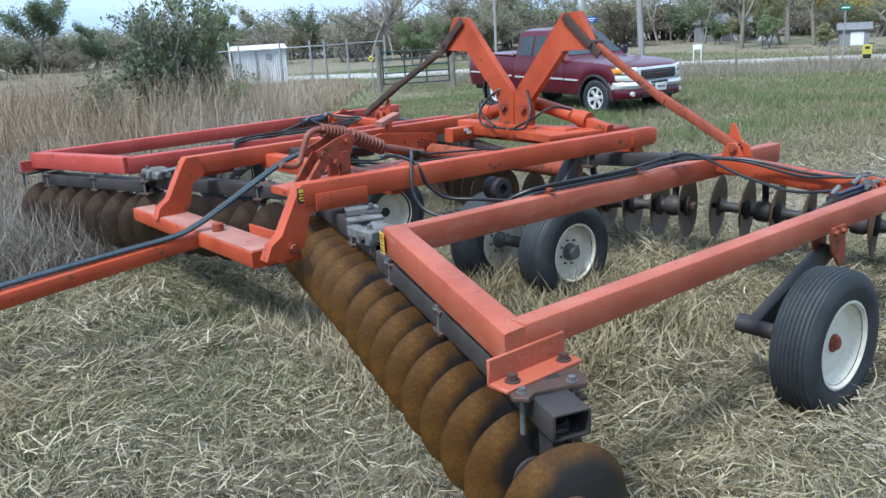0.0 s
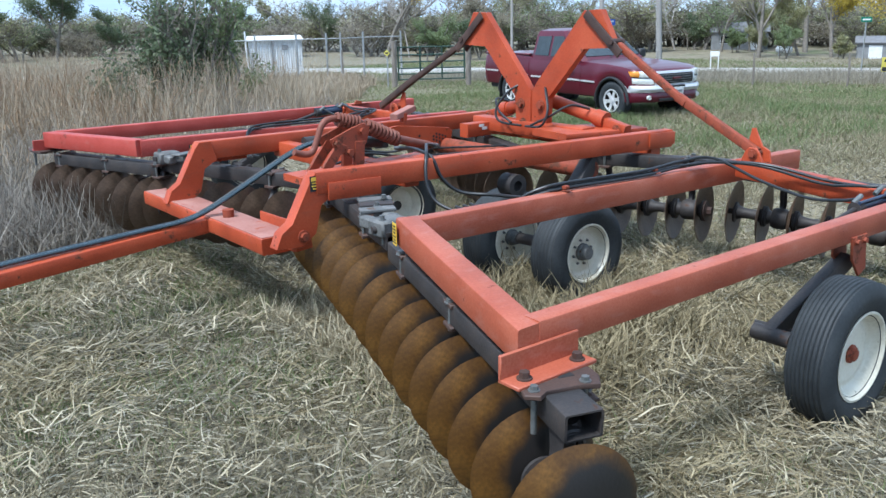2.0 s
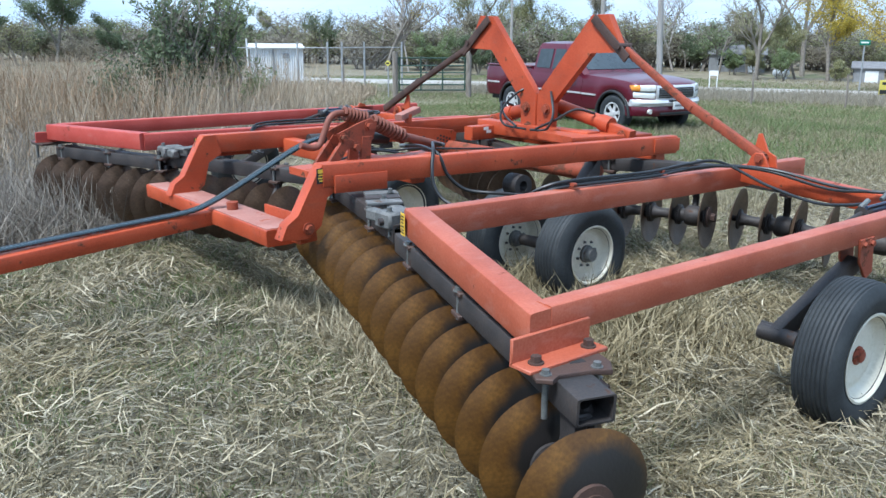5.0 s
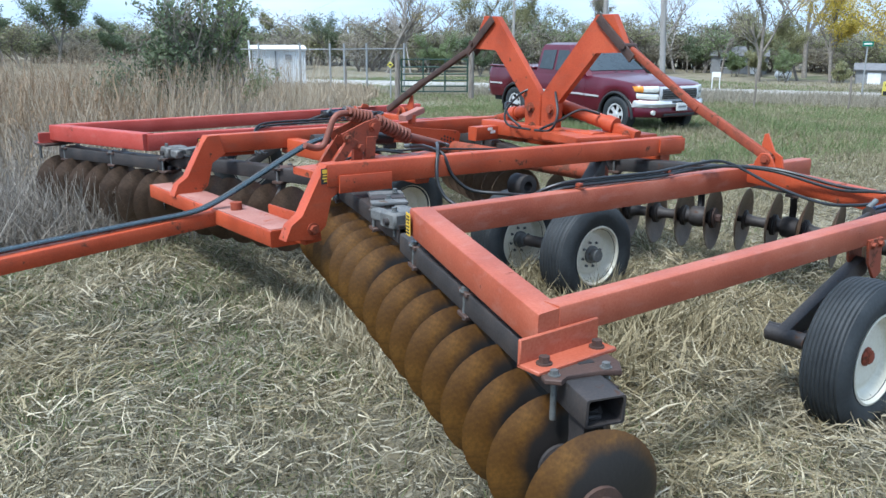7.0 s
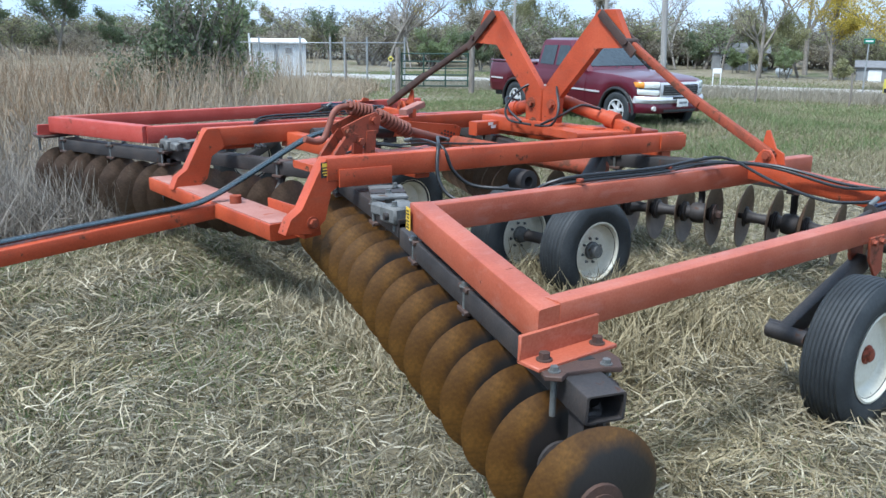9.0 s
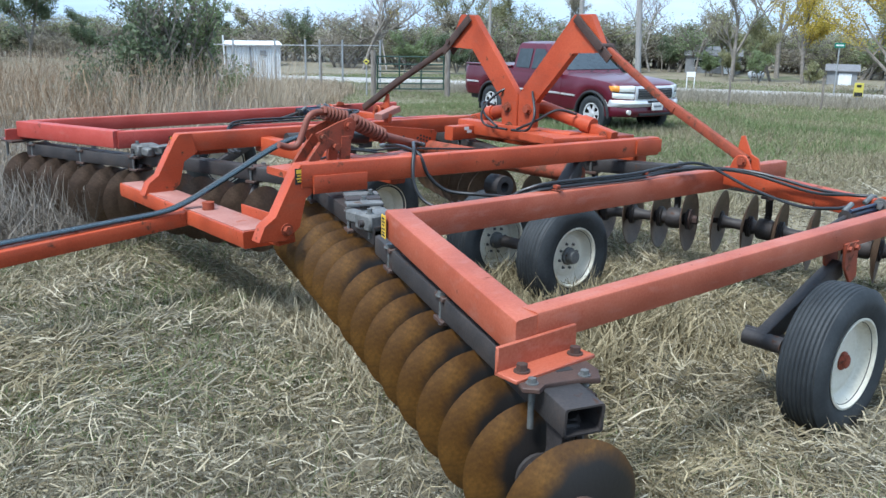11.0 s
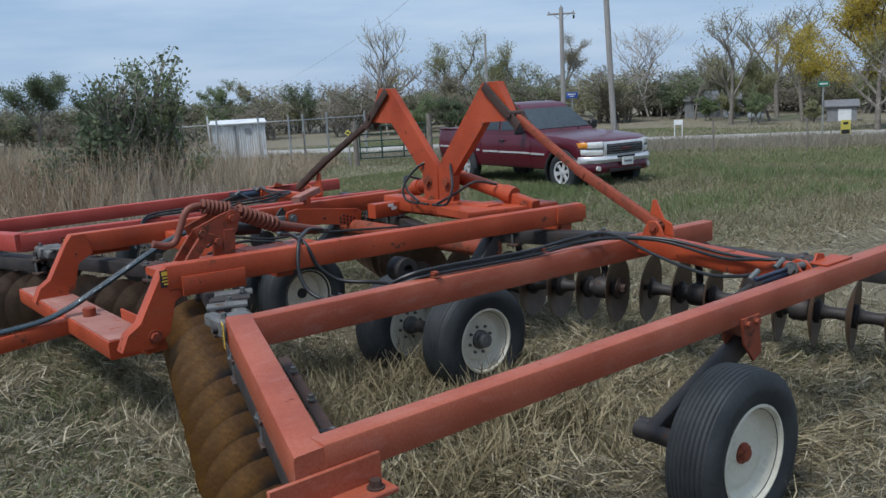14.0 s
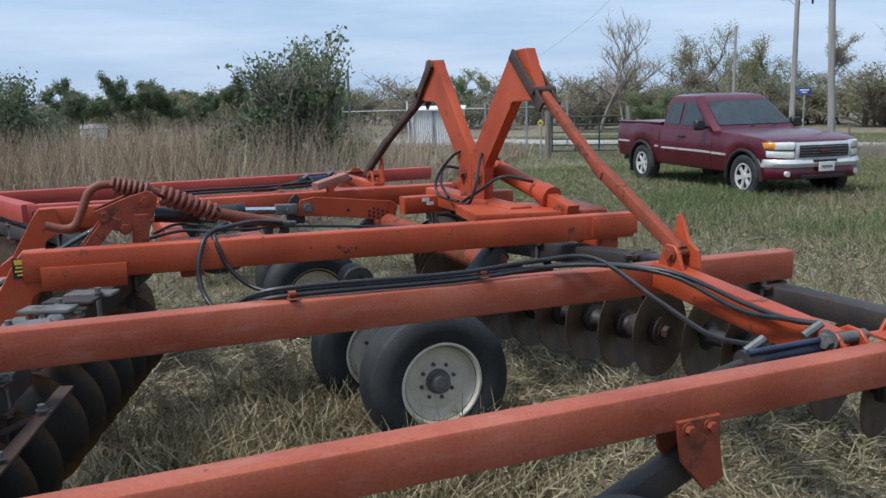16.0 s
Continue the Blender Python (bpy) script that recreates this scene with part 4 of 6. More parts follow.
def blades(name, xy, length, width, rise, mat, label, lift=0.0, curl=0.35, category="grass", flat=False, comb=0.0, mound=0.0):
    """Many grass blades in one mesh: each a bent strip of two quads. comb: how far they lie the same way in patches; mound: height of the heaps."""
    rng = np.random.default_rng(len(xy))
    n = len(xy)
    az = rng.uniform(0, 2 * np.pi, n)
    if comb:
        lay = np.array([noise.noise((x * 0.9, y * 0.9, 4.0)) for x, y in xy]) * 7.0
        az = np.where(rng.uniform(0, 1, n) < comb, lay + rng.normal(0, 0.55, n), az)
    heap = np.array([max(0.0, noise.noise((x * 1.5, y * 1.5, 8.0)) + 0.5 * noise.noise((x * 4.1, y * 4.1, 2.0)) + 0.1) for x, y in xy]) * mound if mound else 0.0
    el = np.radians(rng.uniform(rise[0], rise[1], n))
    ln = rng.uniform(length[0], length[1], n)
    wd = rng.uniform(width[0], width[1], n)
    r = np.hypot(xy[:, 0] - 0.5, xy[:, 1] + 1.0)
    soil_z = 0.17 * np.exp(-((xy[:, 0] - 11.7) ** 2 + (xy[:, 1] - 10.4) ** 2) / 40.0) - 0.008 * np.clip(r - 6.0, 0, 36)
    z0 = soil_z + heap + rng.uniform(0, 1, n) * lift
    d = np.stack([np.cos(az) * np.cos(el), np.sin(az) * np.cos(el), np.sin(el)], 1)
    bend = rng.normal(0, curl, n)
    az2 = az + bend
    el2 = el - np.abs(rng.normal(0, curl, n)) * 0.8
    d2 = np.stack([np.cos(az2) * np.cos(el2), np.sin(az2) * np.cos(el2), np.sin(el2)], 1)
    roll = rng.uniform(0, np.pi, n)
    s0 = np.stack([-np.sin(az), np.cos(az), np.zeros(n)], 1)
    up = np.cross(d, s0)
    side = s0 * np.cos(roll)[:, None] + up * np.sin(roll)[:, None]
    base = np.stack([xy[:, 0], xy[:, 1], z0], 1)
    mid = base + d * (ln * 0.5)[:, None]
    tip = mid + d2 * (ln * 0.5)[:, None]
    floor_z = soil_z + 0.004
    mid[:, 2] = np.maximum(mid[:, 2], floor_z)
    tip[:, 2] = np.maximum(tip[:, 2], floor_z)
    h = side * (wd / 2)[:, None]
    if flat:
        co = np.stack([base - h, base + h, tip - h * 0.3, tip + h * 0.3], 1).reshape(-1, 3)
        quads = (np.arange(n)[:, None] * 4 + np.array([[0, 1, 3, 2]])).reshape(-1)
    else:
        co = np.stack([base - h, base + h, mid - h * 0.9, mid + h * 0.9, tip - h * 0.25, tip + h * 0.25], 1).reshape(-1, 3)
        k = np.arange(n)[:, None] * 6
        quads = np.concatenate([k + np.array([[0, 1, 3, 2]]), k + np.array([[2, 3, 5, 4]])], 1).reshape(-1)
    me = bpy.data.meshes.new(name)
    me.vertices.add(len(co))
    me.vertices.foreach_set("co", co.astype(np.float32).ravel())
    me.loops.add(len(quads))
    me.loops.foreach_set("vertex_index", quads.astype(np.int32))
    me.polygons.add(len(quads) // 4)
    me.polygons.foreach_set("loop_start", np.arange(0, len(quads), 4, dtype=np.int32))
    me.update(calc_edges=True)
    me.materials.append(mat)
    ob = new(name, me)
    return tagged(ob, label, category, kind="stuff")


def clumpy(n, lo, hi, seed, scale=0.8, power=1.5, keep=None):
    """Random places on the plan, gathered in clumps."""
    rng = np.random.default_rng(seed)
    out = []
    while len(out) < n:
        for x, y, u in zip(rng.uniform(lo[0], hi[0], 4000), rng.uniform(lo[1], hi[1], 4000), rng.uniform(0, 1, 4000)):
            v = 0.5 + 0.5 * noise.noise((x * scale, y * scale, seed * 1.7))
            edge = min(x - lo[0], hi[0] - x, y - lo[1], hi[1] - y) / 0.9
            if u < v ** power * min(1.0, edge) and (keep is None or keep(x, y)):
                out.append((x, y))
    return np.array(out[:n])


def even(n, lo, hi, seed, fade=2.5):
    """Random places, even inside the bounds and thinning out raggedly beyond them."""
    rng = np.random.default_rng(seed)
    out = []
    while len(out) < n:
        for x, y, u in zip(rng.uniform(lo[0] - fade, hi[0] + fade, 4000), rng.uniform(lo[1] - fade, hi[1] + fade, 4000), rng.uniform(0, 1, 4000)):
            d = max(lo[0] - x, x - hi[0], lo[1] - y, y - hi[1], 0.0) / fade
            if u < (1 - d) ** 2 or (d > 0 and u < 0.8 * (1 - d) * (0.5 + noise.noise((x, y, seed)))):
                out.append((x, y))
    return np.array(out[:n])


straw_bright = material("bleached_straw", [(0.26, 0.212, 0.134), (0.41, 0.356, 0.24), (0.59, 0.526, 0.385)], 0.7, 0, 1.5, 40, 0.0, island=0.6, trans=0.15)


def weedy(x, y):
    """The uncut strip of tall weeds beyond the harrow."""
    edge = 7.6 + 0.2 * (x + 3) if x < 3 else 8.8 + (x - 3) * 1.2
    return y > edge + 0.5 * noise.noise((x * 0.8, y * 0.8, 9)) and x < 14.5


def mown(x, y):
    return not weedy(x, y)


blades("straw_litter", even(82000, (-2.6, -2.4), (4.2, 4.6), 1, 2.0), (0.05, 0.20), (0.0035, 0.0095), (-4, 26), straw_mat, "pale tan dry straw lying thick and matted on the ground", 0.05, 0.6, "straw", comb=0.55, mound=0.10)
blades("straw_litter", clumpy(52000, (-3.2, -3.2), (5.0, 5.8), 21, 0.8, 3.0), (0.06, 0.22), (0.0035, 0.009), (0, 45), straw_gold, "golden dry straw in loose drifts", 0.06, 0.7, "straw", comb=0.6, mound=0.12)
blades("straw_litter", even(46000, (-4.5, -3.5), (9, 10), 2, 5.0), (0.06, 0.22), (0.005, 0.012), (-4, 32), straw_mat, "pale dry straw scattered over the stubble", 0.05, 0.6, "straw", comb=0.5, mound=0.06)
blades("straw_litter", clumpy(15000, (-3.4, -3.4), (5.0, 5.4), 23, 0.9, 3.0), (0.08, 0.26), (0.004, 0.0105), (0, 50), straw_bright, "long bleached straws lying on top", 0.05, 0.9, "straw", comb=0.5, mound=0.13)
blades("stubble", clumpy(24000, (-3, -3), (7, 8), 3, 1.1, 2.6), (0.10, 0.28), (0.003, 0.007), (40, 88), stubble_mat, "standing dry grass stubble in clumps", 0.0, 0.4)
blades("stubble", clumpy(7000, (0.5, 0.3), (2.9, 3.2), 22, 1.6, 3.4), (0.12, 0.40), (0.005, 0.012), (25, 85), straw_gold, "taller pale stubble beside the carrying wheels", 0.0, 0.6, mound=0.08)
blades("stubble", clumpy(2600, (0.2, 1.4), (0.9, 3.0), 24, 2.4, 2.0), (0.12, 0.30), (0.005, 0.012), (30, 85), straw_bright, "pale upright straw at the foot of the discs", 0.0, 0.6)
blades("field_grass", clumpy(60000, (3, 2), (26, 26), 4, 0.35, 1.2, mown), (0.05, 0.13), (0.006, 0.014), (10, 70), stubble_mat, "short dry grass over the field", 0.0, 0.4, flat=True)
blades("straw_litter", clumpy(85000, (4, 2), (20, 17), 14, 0.3, 0.7, mown), (0.05, 0.15), (0.004, 0.010), (-4, 35), straw_gold, "dull golden straw thinning out over the field", 0.03, 0.5, "straw", flat=True)
blades("green_grass", clumpy(80000, (4, 3), (27, 26), 5, 0.25, 2.4, lambda x, y: mown(x, y) and x + y > 10.5), (0.05, 0.12), (0.006, 0.014), (20, 75), green_mat, "short green grass in patches", 0.0, 0.4, flat=True)
blades("green_sprouts", clumpy(23000, (-3, -3), (6, 8), 6, 0.7, 3.2), (0.05, 0.15), (0.003, 0.007), (35, 85), green_mat, "small green sprouts among the straw", 0.0, 0.4)
blades("tall_weeds", clumpy(24000, (-8, 6), (8.5, 26), 7, 0.6, 2.6, weedy), (0.6, 1.7), (0.004, 0.010), (68, 89), weed_mat, "tall dead brown weeds in an uncut strip", 0.0, 0.25, "weeds")
blades("tall_weeds", clumpy(12000, (7.5, 12), (14.5, 26), 17, 0.5, 0.8, weedy), (0.25, 0.55), (0.008, 0.018), (60, 89), weed_mat, "knee-high dead weeds before the shed", 0.0, 0.3, "weeds")
blades("tall_weeds", clumpy(18000, (-8, 6), (14, 24), 8, 0.6, 1.0, weedy), (0.2, 0.5), (0.008, 0.02), (25, 80), weed_mat, "leafy dead weeds in an uncut strip", 0.3, 0.5, "weeds")
grey_weed = material("grey_dead_weeds", [(0.095, 0.080, 0.064), (0.23, 0.198, 0.162), (0.46, 0.415, 0.355)], 0.85, 0, 0.5, 30, 0.0, island=0.6, trans=0.15)
rust_weed = material("rusty_brown_weeds", [(0.16, 0.098, 0.054), (0.26, 0.172, 0.100), (0.36, 0.255, 0.16)], 0.85, 0, 0.5, 30, 0.0, island=0.6, trans=0.2)
blades("grey_weeds", clumpy(16000, (-6, 6.5), (10, 15), 18, 0.7, 1.8, weedy), (0.2, 0.7), (0.004, 0.011), (25, 85), grey_weed, "pale grey branching weeds along the edge of the uncut strip", 0.35, 0.7, "weeds")
blades("seed_heads", clumpy(13000, (-8, 6), (6, 22), 27, 0.6, 2.2, weedy), (0.05, 0.16), (0.004, 0.012), (15, 85), rust_weed, "fluffy brown seed heads over the uncut weeds", 1.45, 0.7, "weeds")
blades("rusty_weeds", clumpy(11000, (-8, 11), (3.5, 24), 19, 0.5, 2.0, weedy), (0.5, 1.2), (0.01, 0.03), (40, 86), rust_weed, "rust-brown weeds in the uncut strip", 0.4, 0.6, "weeds")
blades("grey_weeds", clumpy(13000, (-3.0, 5.3), (0.9, 8.0), 9, 0.9, 1.6), (0.25, 0.75), (0.004, 0.011), (45, 88), grey_weed, "grey-brown dead weeds round the discs", 0.05, 0.45, "weeds")
roadside_mat = material("grey_brown_roadside_weeds", [(0.165, 0.145, 0.108), (0.27, 0.242, 0.185), (0.37, 0.335, 0.265)], 0.85, 0, 0.5, 30, 0.0, island=0.6, trans=0.2)
blades("roadside_weeds", clumpy(30000, (13, 2), (30, 24), 10, 0.5, 1.0, lambda x, y: abs((Vector((x, y, 0)) - road_a).dot(road_side) + 4.6) < 2.3), (0.15, 0.38), (0.007, 0.018), (50, 88), roadside_mat, "grey dead weeds along the road", 0.0, 0.4, "weeds", flat=True)
def near_enough(x, y):
    return mown(x, y) and math.hypot(x - 0.5, y + 1.0) < 42


blades("far_grass", clumpy(50000, (14, 3), (42, 40), 11, 0.2, 1.0, near_enough), (0.05, 0.12), (0.012, 0.03), (20, 80), stubble_mat, "short dry grass towards the road", 0.0, 0.4, flat=True)
blades("green_grass", clumpy(60000, (6.5, 6.5), (19, 17), 15, 0.35, 1.7, mown), (0.05, 0.14), (0.006, 0.013), (25, 80), green_mat, "green grass round the parked truck", 0.0, 0.4, flat=True)
blades("green_grass", clumpy(60000, (14, 5), (34, 34), 12, 0.13, 2.2, near_enough), (0.05, 0.11), (0.012, 0.026), (20, 80), green_mat, "short green grass in broad patches towards the road", 0.0, 0.4, flat=True)
blades("green_grass", clumpy(16000, (-4.5, 1.6), (1.2, 6.0), 13, 0.7, 2.6), (0.05, 0.14), (0.004, 0.009), (25, 80), green_mat, "short green grass in front of the harrow", 0.0, 0.4)

blades("green_grass", clumpy(22000, (6.5, 4.0), (16.5, 10.0), 31, 0.5, 3.2, mown), (0.09, 0.24), (0.006, 0.013), (35, 85), green_mat, "longer green grass in tufts before the truck", 0.0, 0.5)
blades("field_grass", clumpy(34000, (5.5, 2.5), (18.0, 10.0), 32, 0.7, 2.2, mown), (0.08, 0.22), (0.005, 0.011), (30, 85), stubble_mat, "longer dry grass in tufts before the truck", 0.0, 0.5)

# ---- plants ----
bark = material("grey_brown_bark", [(0.11, 0.095, 0.08), (0.18, 0.16, 0.135), (0.26, 0.23, 0.20)], 0.9, 0, 4, 30, 0.4)
pale_bark = material("pale_bark", [(0.20, 0.18, 0.16), (0.33, 0.30, 0.27), (0.42, 0.39, 0.36)], 0.9, 0, 3, 30, 0.3)
leaf_dark = material("dark_green_leaves", [(0.0728, 0.0986, 0.0538), (0.1232, 0.159, 0.084), (0.1848, 0.224, 0.1288)], 0.6, 0, 1, 20, 0, island=0.7, trans=0.45)
leaf_green = material("mid_green_leaves", [(0.12, 0.156, 0.072), (0.186, 0.234, 0.108), (0.252, 0.306, 0.156)], 0.6, 0, 1, 20, 0, island=0.7, trans=0.45)
leaf_yellow = material("yellow_autumn_leaves", [(0.26, 0.22, 0.04), (0.44, 0.34, 0.05), (0.60, 0.45, 0.08)], 0.6, 0, 1, 20, 0, island=0.7, trans=0.45)
# olive and tan serve the far trees: distance haze is put into their paler colours
leaf_olive = material("hazy_olive_autumn_leaves", [(0.2, 0.205, 0.105), (0.29, 0.29, 0.15), (0.38, 0.365, 0.2)], 0.6, 0, 1, 20, 0, island=0.7, trans=0.45)
leaf_tan = material("hazy_tan_autumn_leaves", [(0.2, 0.175, 0.125), (0.275, 0.245, 0.175), (0.35, 0.315, 0.235)], 0.7, 0, 1, 20, 0, island=0.7, trans=0.45)


def grow(seed, height, spread, levels, lean=0.15, trunk=0.045, fork=(3, 4), start=0.28):
    """Limbs of a tree as (points, r0, r1), and the places of its leaves."""
    rng = random.Random(seed)
    limbs, tips = [], []

    def limb(p, d, length, r, level):
        pts = [p]
        q = p.copy()
        for k in range(3):
            d = (d + Vector((rng.uniform(-1, 1), rng.uniform(-1, 1), rng.uniform(-0.4, 0.7))) * (0.16 + 0.05 * level)).normalized()
            q = q + d * length / 3
            pts.append(q.copy())
        limbs.append((pts, r, r * 0.5, level))
        if level >= levels - 1:
            tips.extend((pts[1], pts[2], pts[3]))
        if level >= levels:
            return
        for k in range(rng.randint(*fork)):
            f = rng.uniform(0.35, 1.0) if level else rng.uniform(start, 1.0)
            i = min(2, int(f * 3))
            base = pts[i].lerp(pts[i + 1], f * 3 - i)
            a = rng.uniform(0, 2 * math.pi)
            out = Vector((math.cos(a), math.sin(a), rng.uniform(0.1, 0.9)))
            nd = (d * 0.55 + out * spread).normalized()
            limb(base, nd, length * rng.uniform(0.5, 0.75), r * (0.62 - 0.1 * rng.random()), level + 1)
    limb(Vector((0, 0, -0.1)), Vector((rng.uniform(-lean, lean), rng.uniform(-lean, lean), 1)).normalized(), height * 0.62, height * trunk * 0.5, 0)
    return limbs, tips, rng


def leaf_bm(tips, rng, count, size, scatter, droop=0.0):
    bm = bmesh.new()
    for _ in range(count):
        c = rng.choice(tips) + Vector((rng.uniform(-1.6, 1.6) * scatter, rng.uniform(-1.6, 1.6) * scatter, rng.uniform(-1.3, 1.3) * scatter))
        a = Vector((rng.uniform(-1, 1), rng.uniform(-1, 1), rng.uniform(-1, 1) - droop)).normalized()
        b = a.orthogonal().normalized()
        b.rotate(Matrix.Rotation(rng.uniform(0, 6.28), 3, a))
        s = size * rng.uniform(0.6, 1.4)
        v = [bm.verts.new(c + a * s * u + b * s * w) for u, w in ((-0.5, 0), (0, 0.3), (0.55, 0), (0, -0.3))]
        bm.faces.new(v)
    return bm


def tree(name, at, height, seed, label, leaf=None, count=900, size=0.12, spread=0.8, levels=3, scatter=0.16, wood=None, start=0.28, fork=(3, 4), category="tree", stems=1, group="", trunk=0.045):
    ob = thing(name, label, category, (at[0], at[1], gz(*at)), group, local=True)
    wood_bm, all_tips, rng = bmesh.new(), [], random.Random(seed)
    for s in range(stems):
        limbs, tips, rng = grow(seed * 7 + s, height * (1 - 0.12 * s if stems > 1 else 1), spread, levels, 0.15 if stems == 1 else 0.32, trunk, fork, start)
        off = Vector((0, 0, 0)) if stems == 1 else Vector((0.32 * math.cos(s * 2.4), 0.32 * math.sin(s * 2.4), 0)) * (height / 3)
        for pts, r0, r1, level in limbs:
            pipe([p + off for p in pts], max(r0, 0.007), 7 if level == 0 else 4 if level == 1 else 3, wood_bm, 2 if level < 2 else 1, max(r1, 0.004))
        all_tips += [t + off for t in tips]
    part("trunk", wood_bm, wood or bark, ob, "", 60)
    if leaf is not None:
        tagged(part("crown", leaf_bm(all_tips, rng, count, size, scatter), leaf, ob, "", 0), kind="stuff")
    return ob


tree("bush", (4.25, 14.7), 3.05, 11, "dark green leafy bush with thin upright shoots among the weeds", leaf_dark, 6200, 0.095, 0.25, 3, 0.07, bark, 0.14, (4, 5), "bush", 7)
tree("bush", (5.2, 15.0), 2.65, 12, "feathery mid-green bush beside the dark one", leaf_green, 8000, 0.06, 0.30, 3, 0.07, bark, 0.05, (4, 5), "bush", 3)
tree("bush", (3.2, 15.4), 1.5, 13, "low grey-green bush among tall weeds", leaf_dark, 3600, 0.07, 0.9, 3, 0.09, bark, 0.05, (4, 5), "bush", 4)
tree("bush", (-0.6, 21.0), 2.5, 14, "broad dark green bush at the edge of the weeds", leaf_dark, 15000, 0.085, 0.9, 3, 0.17, bark, 0.05, (4, 5), "bush", 5)
